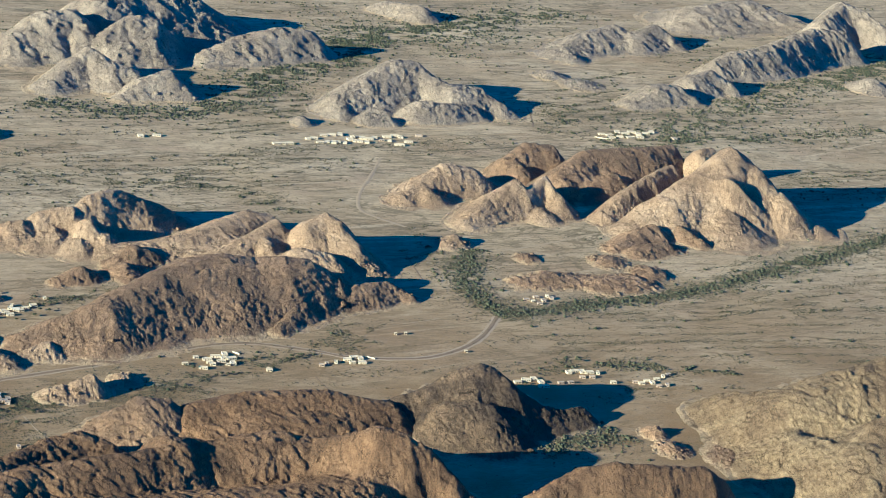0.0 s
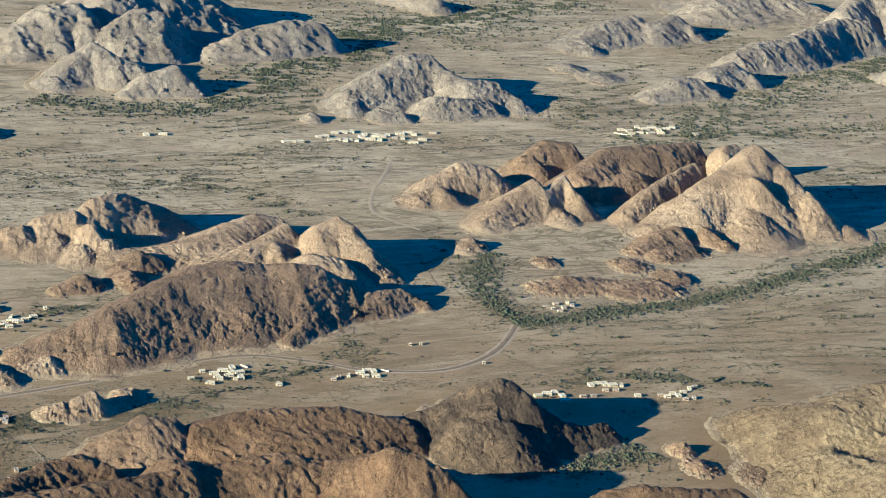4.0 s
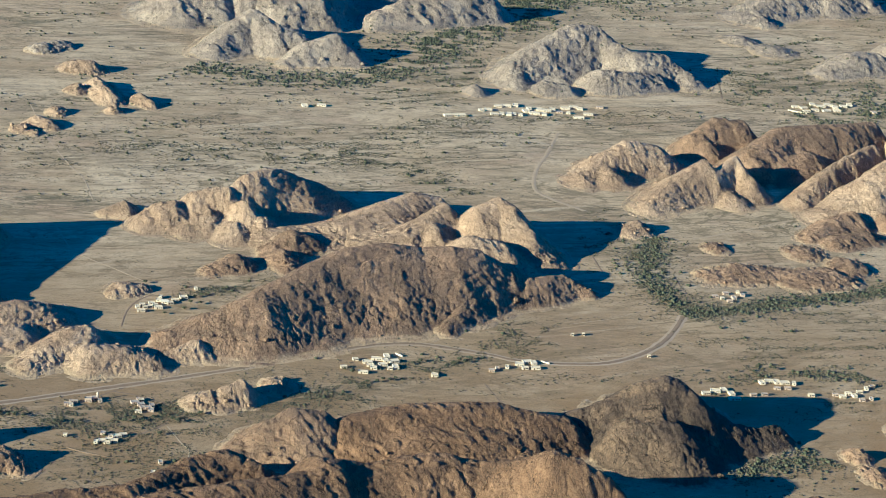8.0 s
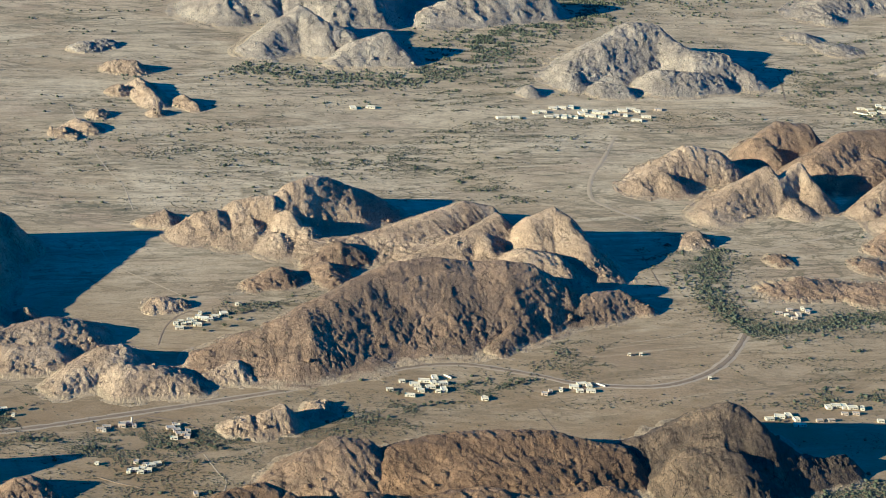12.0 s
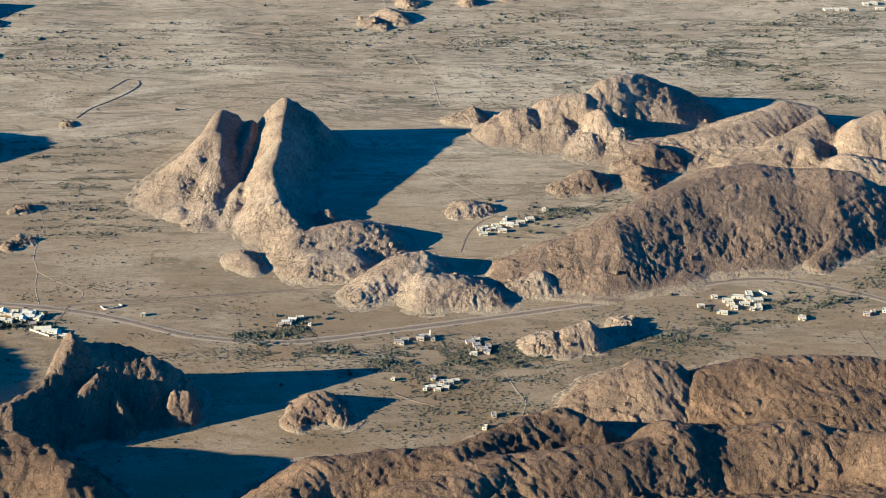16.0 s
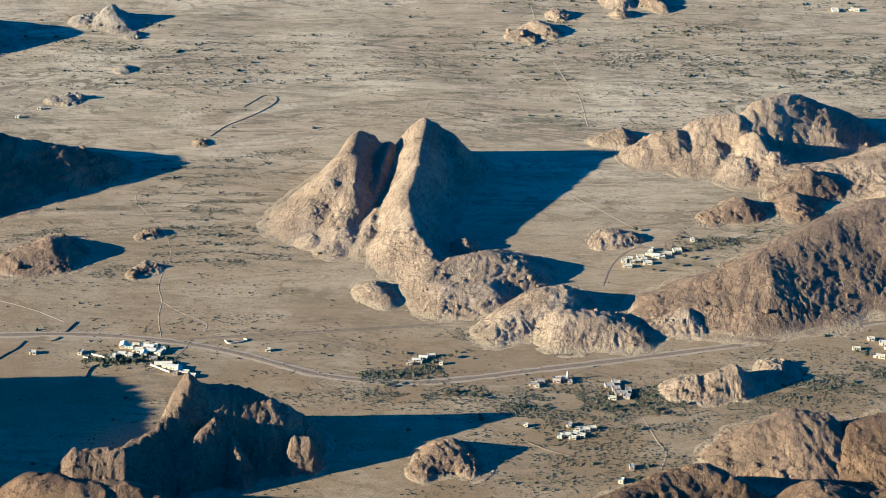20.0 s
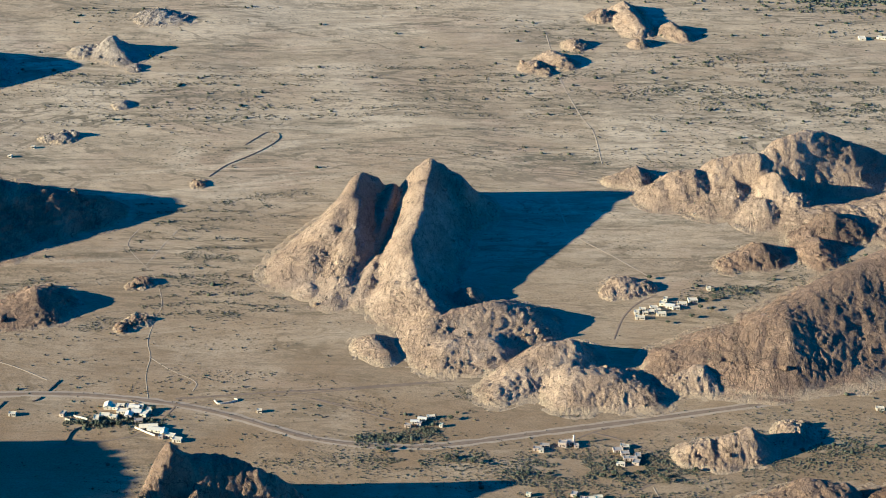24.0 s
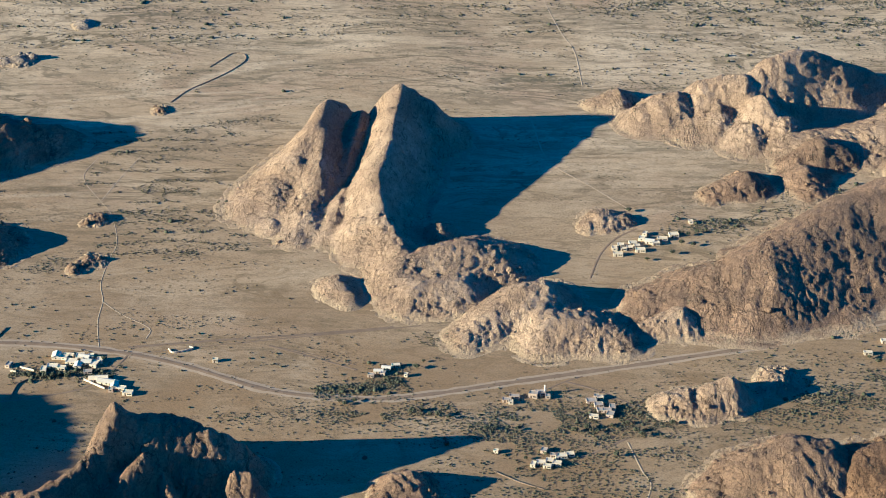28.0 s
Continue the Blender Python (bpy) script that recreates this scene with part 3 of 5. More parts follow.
hill("rock_outcrop", "small jagged rock outcrop in a dry valley", BROWN, 0.8, 1.5, [[(647, 1551, 9, 10)], [(651, 1510, 6, 14)], [(704, 1487, 6, 22)]])
hill("near_crag", "jagged dark granite crag half in shadow", BROWN, 0.9, 1.35, [[(-254, 1517, 57, 21), (-242, 1521, 53, 24), (-223, 1530, 48, 24), (-205, 1530, 42, 21), (-189, 1531, 35, 17), (-179, 1536, 27, 13)], [(-254, 1517, 57, 19), (-259, 1498, 46, 17), (-269, 1476, 40, 16), (-286, 1451, 38, 17), (-316, 1443, 38, 19)], [(-233, 1495, 41, 12), (-245, 1485, 33, 14), (-253, 1474, 25, 13)], [(-224, 1496, 32, 10), (-214, 1485, 21, 10)], [(-179, 1509, 23, 10), (-170, 1509, 22, 8)]])
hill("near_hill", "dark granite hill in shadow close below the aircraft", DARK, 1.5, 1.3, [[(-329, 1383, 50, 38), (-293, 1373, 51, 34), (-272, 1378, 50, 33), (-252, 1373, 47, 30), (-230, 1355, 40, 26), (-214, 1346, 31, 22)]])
hill("rock_cone", "small conical rock hill casting a long shadow", BROWN, 0.8, 1.4, [[(-91, 1511, 7, 9), (-81, 1530, 15, 13), (-73, 1533, 15, 13), (-59, 1521, 6, 10)]])
hill("rock_outcrop", "small reddish rock hill on the dry plain", BROWN, 1.1, 1.3, [[(-436, 1852, 16.8, 22), (-453, 1837, 10.9, 17)]])
hill("low_outcrop", "low pile of brown boulders beside a track", BROWN, 0.6, 1.8, [[(-360, 1913, 4, 8), (-369, 1905, 3, 6)]])
hill("low_outcrop", "low heap of brown boulders on sand", BROWN, 0.6, 1.8, [[(-349, 1839, 4, 10), (-358, 1824, 3, 7)]])
hill("rock_tower", "upright weathered granite rocks beside the gravel road", WARM, 0.6, 1.1, [[(87, 1661, 9, 11), (99, 1664, 12, 12)], [(113, 1667, 15, 12), (128, 1674, 19, 13)], [(107, 1661, 7, 14)], [(161, 1702, 8, 13)]])
hill("near_hill", "reddish rubbly hill above the dry valley", BROWN, 1.1, 1.3, [[(121, 1552, 12, 15), (142, 1562, 25, 22), (164, 1570, 33, 25), (187, 1573, 31, 23)], [(146, 1553, 18, 22), (179, 1556, 18, 22)]])
hill("shadowed_ridge", "dark rocky ridge in shade with a pointed end", BROWN, 1.55, 1.3, [[(-578, 2005, 58.8, 64), (-537, 2023, 45.4, 48), (-511, 2031, 38.6, 30), (-470, 2040, 28.6, 26), (-437, 2056, 16.8, 20)]])
hill("far_outcrop", "pale rubbly granite outcrop on the far plain", WARM, 1.5, 1.7, [[(-15, 2845, 12, 16), (7, 2840, 14, 16)], [(-12, 2726, 10, 13)], [(14, 2751, 12, 15), (31, 2677, 13, 15)], [(34, 2627, 8, 10)], [(66, 2682, 11, 13), (80, 2661, 8, 12)]])
hill("far_outcrop", "pale broken granite outcrop in white sand", WARM, 1.5, 1.7, [[(-59, 2560, 10.1, 14), (-45, 2547, 9, 12)], [(-36, 2615, 9, 12)], [(-78, 2533, 7, 12)], [(-64, 2516, 5, 9)]])
hill("far_outcrop", "low grey outcrop at the edge of the far plain", HAZE_GREY, 2.0, 1.6, [[(-61, 2947, 9, 16), (-31, 2970, 8, 14)]])
hill("far_outcrop", "pointed grey rock outcrop on pale sand", HAZE_GREY, 1.55, 1.4, [[(-530, 2521, 20, 16), (-513, 2500, 8, 14)], [(-558, 2521, 6, 16)], [(-494, 2471, 5, 9)]])
hill("far_outcrop", "tiny grey outcrop on pale sand", HAZE_GREY, 1.1, 1.4, [[(-480, 2352, 5, 9)]])
hill("low_outcrop", "grey boulders beside a small white hut", HAZE_GREY, 1.1, 1.8, [[(-514, 2253, 6, 11), (-529, 2247, 4, 8)]])
hill("low_outcrop", "low heap of boulders at the end of a track", BROWN, 0.8, 1.8, [[(-361, 2145, 4, 8)]])
hill("far_outcrop", "low dark outcrop on the far plain", HAZE_GREY, 2.0, 1.4, [[(-512, 2656, 9, 18), (-485, 2651, 5, 14)]])
hill("far_hill", "grey granite hill casting a long shadow on the plain", HAZE_GREY, 2.0, 0.8, [[(-725, 2418, 46, 50), (-673, 2424, 34, 36)]])
hill("side_hill", "tall dark granite hill casting a wide shadow over the farm", BROWN, 2.5, 1.2, [[(-575, 1520, 72, 34), (-590, 1440, 84, 44), (-605, 1360, 88, 50)], [(-600, 1330, 104, 56), (-605, 1270, 100, 54)]])


# ---- smaller materials ----
def plain(name, a, b, scale, rough=0.85, bump=0.3):
    m, nt, bs = material(name, rough, 0.25)
    v = place_coords(nt)
    col = ramp(nt, noise_of(nt, v, scale, 6, 0.65), [(0.35, a), (0.65, b)])
    info = nt.nodes.new("ShaderNodeObjectInfo")
    col = mixed(nt, 0.6, col, ramp(nt, info.outputs["Random"], [(0.0, (0.78,)), (1.0, (1.05,))]), "MULTIPLY")
    nt.links.new(col, bs.inputs["Base Color"])
    bumped(nt, bs, noise_of(nt, v, scale * 4, 5, 0.6), bump, 0.1)
    return m


GRAVEL = plain("brown_gravel", (0.215, 0.143, 0.083), (0.275, 0.186, 0.110), 0.15)
VERGE = plain("graded_sand", (0.38, 0.270, 0.162), (0.45, 0.325, 0.20), 0.08)
PALE = plain("pale_track_sand", (0.41, 0.292, 0.170), (0.47, 0.338, 0.20), 0.1)
PLASTER = plain("white_plaster", (0.54, 0.44, 0.30), (0.65, 0.54, 0.38), 0.6)
WHITE_ROOF = plain("white_painted_roof", (0.72, 0.575, 0.365), (0.82, 0.67, 0.44), 0.5, 0.85)
TIN = plain("galvanised_roof_sheet", (0.56, 0.48, 0.36), (0.66, 0.58, 0.45), 0.5, 0.6)
MUD = plain("mud_brick", (0.38, 0.27, 0.19), (0.52, 0.40, 0.29), 0.7)
MUD_ROOF = plain("dusty_flat_roof", (0.36, 0.29, 0.22), (0.48, 0.40, 0.31), 0.5)
RUST = plain("red_painted_roof", (0.36, 0.10, 0.06), (0.45, 0.15, 0.09), 0.6, 0.6)
STONE = plain("dark_stone_and_thorn", (0.15, 0.105, 0.07), (0.24, 0.17, 0.115), 0.8)
TIMBER = plain("dark_timber", (0.08, 0.055, 0.04), (0.13, 0.09, 0.065), 2.0)
PANE = plain("dark_window_glass", (0.02, 0.025, 0.03), (0.03, 0.035, 0.04), 1.0, 0.2, 0.0)
BARK = plain("grey_bark", (0.10, 0.075, 0.055), (0.16, 0.12, 0.09), 3.0)


def leaf_material(name, a, b):
    m, nt, bs = material(name, 0.8, 0.2)
    g = nt.nodes.new("ShaderNodeNewGeometry")
    nt.links.new(ramp(nt, g.outputs["Random Per Island"], [(0.0, a), (1.0, b)]), bs.inputs["Base Color"])
    return m


LEAF = leaf_material("dark_thorn_leaf", (0.04, 0.045, 0.025), (0.085, 0.084, 0.047))
SCRUB = leaf_material("dry_scrub_leaf", (0.045, 0.048, 0.027), (0.105, 0.092, 0.054))


# ---- builders ----
def part(name, bm, mat, parent, label=""):
    me = bpy.data.meshes.new(name)
    bm.to_mesh(me)
    bm.free()
    me.materials.append(mat)
    ob = new(name, me)
    ob.parent = parent
    return tagged(ob, label)


def box(bm, x0, y0, z0, x1, y1, z1):
    v = [bm.verts.new((x, y, z)) for z in (z0, z1) for x, y in ((x0, y0), (x1, y0), (x1, y1), (x0, y1))]
    for f in ((3, 2, 1, 0), (4, 5, 6, 7), (0, 1, 5, 4), (1, 2, 6, 5), (2, 3, 7, 6), (3, 0, 4, 7)):
        bm.faces.new([v[i] for i in f])


def along(points, step):
    """Points every step metres on a smooth line through the given ones, with the way it runs."""
    p = np.array(points, float)
    if len(p) > 2:
        q = np.concatenate([[2 * p[0] - p[1]], p, [2 * p[-1] - p[-2]]])
        dense = []
        for i in range(1, len(q) - 2):
            for u in np.linspace(0, 1, 12, endpoint=False):
                dense.append(0.5 * (2 * q[i] + (q[i + 1] - q[i - 1]) * u + (2 * q[i - 1] - 5 * q[i] + 4 * q[i + 1] - q[i + 2]) * u * u
                                    + (3 * q[i] - q[i - 1] - 3 * q[i + 1] + q[i + 2]) * u**3))
        p = np.array(dense + [p[-1]])
    s = np.concatenate([[0], np.cumsum(np.hypot(*np.diff(p, axis=0).T))])
    n = max(2, int(s[-1] / step) + 1)
    at = np.linspace(0, s[-1], n)
    line = np.stack([np.interp(at, s, p[:, 0]), np.interp(at, s, p[:, 1])], -1)
    way = np.gradient(line, axis=0)
    return line, way / np.linalg.norm(way, axis=1, keepdims=True)


def road(name, label, points, width, mat, lift=0.11):
    """A graded strip lying on the ground, its edges uneven."""
    line, way = along(points, 4.0)
    side = np.stack([-way[:, 1], way[:, 0]], -1)
    wob = 1 + 0.18 * fractal(line[:, 0] / 9, line[:, 1] / 9, 2, 60)
    cols = np.linspace(-0.5, 0.5, 5)
    xy = line[:, None, :] + side[:, None, :] * (width * cols[None, :, None]) * wob[:, None, None]
    z = ground_height(xy[..., 0], xy[..., 1]) + lift - 0.3 * (np.abs(cols) > 0.45)[None, :]
    me = sheet(name, xy[..., 0], xy[..., 1], z, mat)
    return tagged(new(name, me), label, "road", kind="structure")


def boundary(name, label, points, height, thick, mat):
    """A wall or fence along a line, its top uneven."""
    line, way = along(points, 1.5)
    side = np.stack([-way[:, 1], way[:, 0]], -1) * thick / 2
    g = ground_height(line[:, 0], line[:, 1])
    top = height * (1 + 0.15 * fractal(line[:, 0] / 3, line[:, 1] / 3, 2, 70))
    a, b = line + side, line - side
    xs = np.stack([a[:, 0], a[:, 0], b[:, 0], b[:, 0]], 1)
    ys = np.stack([a[:, 1], a[:, 1], b[:, 1], b[:, 1]], 1)
    zs = np.stack([g - 0.5, g + top, g + top, g - 0.5], 1)
    return tagged(new(name, sheet(name, xs, ys, zs, mat, None, False)), label, "wall", kind="structure")


STYLES = [(PLASTER, WHITE_ROOF), (PLASTER, TIN), (PLASTER, WHITE_ROOF), (MUD, MUD_ROOF), (PLASTER, RUST)]


def house(label, group, x, y, length, width, height, turn, style):
    """A small house: walls with a parapet or a gable roof, a door and windows set in its front and sides."""
    walls, roof = STYLES[style]
    length, width, height = 1.08 * length, 1.15 * width, 0.82 * height + 0.45
    top = new("house")
    top.matrix_world = pose(x, y, float(ground_height(x, y)) - 0.2, 0, 0, turn)
    a, b = length / 2, width / 2
    gable = style in (1, 2, 4)
    bm = bmesh.new()
    box(bm, -a, -b, 0, a, b, height)
    if gable:
        lift = 0.22 * width
        for s in (-1, 1):
            v = [bm.verts.new(p) for p in ((s * a, -b, height), (s * a, b, height), (s * a, 0, height + lift), (s * (a - 0.2), -b, height), (s * (a - 0.2), b, height), (s * (a - 0.2), 0, height + lift))]
            for f in ((0, 1, 2), (5, 4, 3), (0, 2, 5, 3), (2, 1, 4, 5)):
                bm.faces.new([v[i] for i in f])
    part("wall", bm, walls, top)
    bm = bmesh.new()
    if gable:
        e = 0.45
        v = [bm.verts.new((sx * (a + e), sy * (b + e), height - 0.08 + (0.22 * width + 0.08) * (sy == 0) + dz)) for dz in (0.05, 0.2) for sy in (-1, 0, 1) for sx in (-1, 1)]
        for f in ((6, 7, 9, 8), (8, 9, 11, 10), (1, 0, 2, 3), (3, 2, 4, 5), (0, 1, 7, 6), (5, 4, 10, 11), (0, 6, 8, 2), (2, 8, 10, 4), (1, 3, 9, 7), (3, 5, 11, 9)):
            bm.faces.new([v[i] for i in f])
        part("roof", bm, roof, top)
    else:
        box(bm, -a + 0.3, -b + 0.3, height + 0.004, a - 0.3, b - 0.3, height + 0.12)
        part("roof", bm, roof, top)
        bm = bmesh.new()
        for x0, y0, x1, y1 in ((-a, -b, a, -b + 0.25), (-a, b - 0.25, a, b), (-a, -b + 0.25, -a + 0.25, b - 0.25), (a - 0.25, -b + 0.25, a, b - 0.25)):
            box(bm, x0, y0, height + 0.004, x1, y1, height + 0.4)
        part("parapet", bm, walls, top)
    bm = bmesh.new()
    d = -0.18 * length
    box(bm, d - 0.5, -b - 0.05, 0.15, d + 0.5, -b + 0.02, 2.15)
    part("door", bm, TIMBER, top, "dark timber door")
    for wx in (0.12 * length, 0.32 * length):
        bm = bmesh.new()
        box(bm, wx - 0.55, -b - 0.04, 1.1, wx + 0.55, -b + 0.02, 2.0)
        part("window", bm, PANE, top, "small dark window")
    bm = bmesh.new()
    box(bm, -a - 0.04, -0.5, 1.1, -a + 0.02, 0.5, 2.0)
    part("window", bm, PANE, top, "small dark window")
    return tagged(top, label, "house", group)


def village(label, group, rows):
    for row in rows:
        house(label, group, *row)


def tower(x, y):
    top = new("water_tower")
    top.matrix_world = pose(x, y, float(ground_height(x, y)) - 0.2)
    bm = bmesh.new()
    bmesh.ops.create_cone(bm, cap_ends=True, segments=14, radius1=0.9, radius2=0.7, depth=6.4, matrix=Matrix.Translation((0, 0, 3.2)))
    part("column", bm, PLASTER, top)
    bm = bmesh.new()
    bmesh.ops.create_cone(bm, cap_ends=True, segments=14, radius1=0.95, radius2=0.3, depth=0.7, matrix=Matrix.Translation((0, 0, 6.75)))
    part("cap", bm, PLASTER, top)
    tagged(top, "slender white plastered tower beside the road houses", "tower")


def clump(rng, squash=0.7):
    """A small lumpy leaf mass: an icosahedron pulled out of round. Vertices and faces."""
    g = (1 + 5**0.5) / 2
    v = np.array([(-1, g, 0), (1, g, 0), (-1, -g, 0), (1, -g, 0), (0, -1, g), (0, 1, g), (0, -1, -g), (0, 1, -g), (g, 0, -1), (g, 0, 1), (-g, 0, -1), (-g, 0, 1)]) / 1.9
    f = np.array([(0, 11, 5), (0, 5, 1), (0, 1, 7), (0, 7, 10), (0, 10, 11), (1, 5, 9), (5, 11, 4), (11, 10, 2), (10, 7, 6), (7, 1, 8),
                  (3, 9, 4), (3, 4, 2), (3, 2, 6), (3, 6, 8), (3, 8, 9), (4, 9, 5), (2, 4, 11), (6, 2, 10), (8, 6, 7), (9, 8, 1)])
    v = v * rng.uniform(0.55, 1.3, (12, 1)) * (1, 1, squash)
    return v, f


def tuft(rng, squash=0.7):
    """A small bush: eight faces pulled out of round. Vertices and faces."""
    v = np.array([(1, 0, 0), (0, 1, 0), (-1, 0, 0), (0, -1, 0), (0, 0, 1), (0, 0, -0.6)]) * rng.uniform(0.6, 1.25, (6, 1)) * (1, 1, squash)
    return v, np.array([(0, 1, 4), (1, 2, 4), (2, 3, 4), (3, 0, 4), (1, 0, 5), (2, 1, 5), (3, 2, 5), (0, 3, 5)])


def clumps(name, centres, sizes, mat, seed, squash=0.7, shape=clump):
    """Many leaf masses in one mesh."""
    rng = np.random.RandomState(seed)
    shapes = [shape(rng, squash) for _ in range(24)]
    face = shapes[0][1]
    pick = rng.randint(0, 24, len(centres))
    turn = rng.uniform(0, 6.28, len(centres))
    base = np.array([s[0] for s in shapes])[pick]
    c, s = np.cos(turn)[:, None], np.sin(turn)[:, None]
    pts = np.stack([base[..., 0] * c - base[..., 1] * s, base[..., 0] * s + base[..., 1] * c, base[..., 2]], -1) * np.asarray(sizes)[:, None, None] + np.asarray(centres)[:, None, :]
    tri = (face[None] + len(shapes[0][0]) * np.arange(len(centres))[:, None, None]).reshape(-1, 3)
    me = bpy.data.meshes.new(name)
    verts = pts.reshape(-1, 3)
    me.vertices.add(len(verts))
    me.vertices.foreach_set("co", verts.ravel().astype(np.float32))
    me.loops.add(tri.size)
    me.loops.foreach_set("vertex_index", tri.ravel().astype(np.int32))
    me.polygons.add(len(tri))
    me.polygons.foreach_set("loop_start", np.arange(0, tri.size, 3, dtype=np.int32))
    me.update(calc_edges=True)
    me.materials.append(mat)
    return me


def tree_model(seed):
    """A thorn tree: tapered trunk, forking limbs, a flat uneven crown of leaf masses."""
    rng = np.random.RandomState(seed)
    top = new("tree")
    bm = bmesh.new()
    bmesh.ops.create_cone(bm, cap_ends=True, segments=7, radius1=0.26, radius2=0.14, depth=2.2, matrix=Matrix.Translation((0, 0, 0.9)))
    for k in range(5):
        a = 6.28 * k / 5 + rng.uniform(0, 0.8)
        m = Matrix.Translation((0.55 * math.cos(a), 0.55 * math.sin(a), 2.3)) @ Euler((0, 0.75, a)).to_matrix().to_4x4()
        bmesh.ops.create_cone(bm, cap_ends=True, segments=5, radius1=0.11, radius2=0.04, depth=1.7, matrix=m)
    part("trunk", bm, BARK, top)
    n = 60
    r, a = 2.1 * np.sqrt(rng.uniform(0, 1, n)), rng.uniform(0, 6.28, n)
    z = 2.6 + rng.uniform(-0.7, 1.1, n) * np.sqrt(1.05 - (r / 2.15) ** 2)
    me = clumps("crown", np.stack([r * np.cos(a), r * np.sin(a), z], -1), rng.uniform(0.35, 0.75, n), LEAF, seed)
    crown = new("crown", me)
    crown.parent = top
    return top


MODELS = []


def trees(label, points):
    rng = np.random.RandomState(len(points) * 17 + int(abs(points[0][0])))
    for x, y in points:
        k = 0.78 * (1.0 + 0.3 * rng.uniform(-1, 1))
        m = pose(x, y, float(ground_height(x, y)), 0, 0, rng.uniform(0, 360)) @ Matrix.Diagonal((k, k, k, 1))
        if len(MODELS) < 4:
            ob = tree_model(5 + len(MODELS))
            MODELS.append(ob)
            ob.matrix_basis = m
        else:
            src = MODELS[rng.randint(4)]
            ob = copy_thing(src, m @ Matrix.Diagonal((*[1 / s for s in src.scale], 1)))
        tagged(ob, label, "tree", "thorn trees")


WASHES = []


def wash(points, half, per_hundred, size):
    WASHES.append((points, half, per_hundred, size))


def scatter_scrub():
    """Low thorn scrub along the washes and thinly over the plain."""
    rng = np.random.RandomState(11)
    spots, sizes = [], []
    for points, half, count, size in WASHES:
        line, way = along(points, 2.0)
        n = int(len(line) * 2.0 / 100 * count * 1.5)
        i = rng.randint(0, len(line), n)
        off = rng.normal(0, 0.85 * half, n) * np.where(rng.uniform(0, 1, n) < 0.3, 2.4, 1.0)
        xy = line[i] + np.stack([-way[i, 1], way[i, 0]], -1) * off[:, None] + rng.uniform(-2, 2, (n, 2))
        patch = fractal(xy[:, 0] / 22, xy[:, 1] / 14, 2, 80) > (-0.25 if count < 1000 else -0.9)
        spots.append(xy[patch])
        sizes.append((size if count < 1000 else 1.3 * size) * np.exp(rng.normal(-1.05, 0.38, n))[patch])
    n = 60000                                               # the bushy valley between the near ridges and the road
    xy = np.stack([rng.uniform(-330, 760, n), rng.uniform(1470, 1760, n)], -1)
    thick = fractal(xy[:, 0] / 70, (xy[:, 1] - 0.15 * xy[:, 0]) / 26, 4, 100, 0.6) + 0.35 * np.exp(-((xy[:, 1] - 0.22 * xy[:, 0] - 1622) / 45) ** 2)
    take = rng.uniform(0, 1, n) < np.clip(thick * 1.1 - 0.22, 0.02, 0.75)
    spots.append(xy[take])
    sizes.append(np.exp(rng.normal(-0.8, 0.4, n))[take])
    n = 230000
    xy = np.stack([rng.uniform(-620, 1900, n), rng.uniform(1250, 4200, n)], -1)
    streak = fractal(xy[:, 0] / 170 + 0.6 * xy[:, 1] / 170, (xy[:, 1] - 0.12 * xy[:, 0]) / 15, 2, 90) + 0.8 * fractal(xy[:, 0] / 260, xy[:, 1] / 260, 2, 95)
    chance = np.clip(streak * 1.3 - 0.45, 0.025, 1.0)
    inside = xy[:, 0] < 0.52 * xy[:, 1] + 120
    take = (rng.uniform(0, 1, n) < chance) & inside & (xy[:, 0] > -0.33 * xy[:, 1] + 60)
    spots.append(xy[take])
    sizes.append((np.exp(rng.normal(-0.5, 0.38, n)) * np.clip(xy[:, 1] / 2000, 1, 1.7))[take])
    xy, size = np.concatenate(spots), np.minimum(np.concatenate(sizes), 2.0)
    centres = np.stack([xy[:, 0], xy[:, 1], ground_height(xy[:, 0], xy[:, 1]) + 0.35 * size], -1)
    rocks = np.concatenate(FLANKS)
    centres = np.concatenate([centres, rocks])
    size = np.concatenate([size, np.exp(rng.normal(-0.85, 0.35, len(rocks))) * np.clip(rocks[:, 1] / 2000, 1, 1.6)])
    big = size > 1.6
    scrub = new("thorn_scrub", clumps("thorn_scrub", centres[big], size[big] * 1.15, LEAF, 21, 0.75))
    tagged(scrub, "dark green thorn bushes lining the dry washes", "bushes", kind="stuff")
    scrub = new("dry_scrub", clumps("dry_scrub", centres[~big], size[~big], SCRUB, 22, 0.6, tuft))
    tagged(scrub, "sparse low dry bushes scattered over the sandy plain", "bushes", kind="stuff")



def boulder_shapes():
    made = []
    for seed in (31, 32, 33, 34):
        rng = np.random.RandomState(seed)
        bm = bmesh.new()
        bmesh.ops.create_icosphere(bm, subdivisions=2, radius=1.0)
        for v in bm.verts:
            n = noise.noise(Vector(v.co) * 1.3 + Vector((seed, 0, 0)))
            v.co *= 1 + 0.45 * n
            v.co.z *= 0.75
        me = bpy.data.meshes.new("boulder")
        bm.to_mesh(me)
        bm.free()
        for p in me.polygons:
            p.use_smooth = True
        made.append(me)
    return made


BOULDERS = boulder_shapes()
SHARED = {}


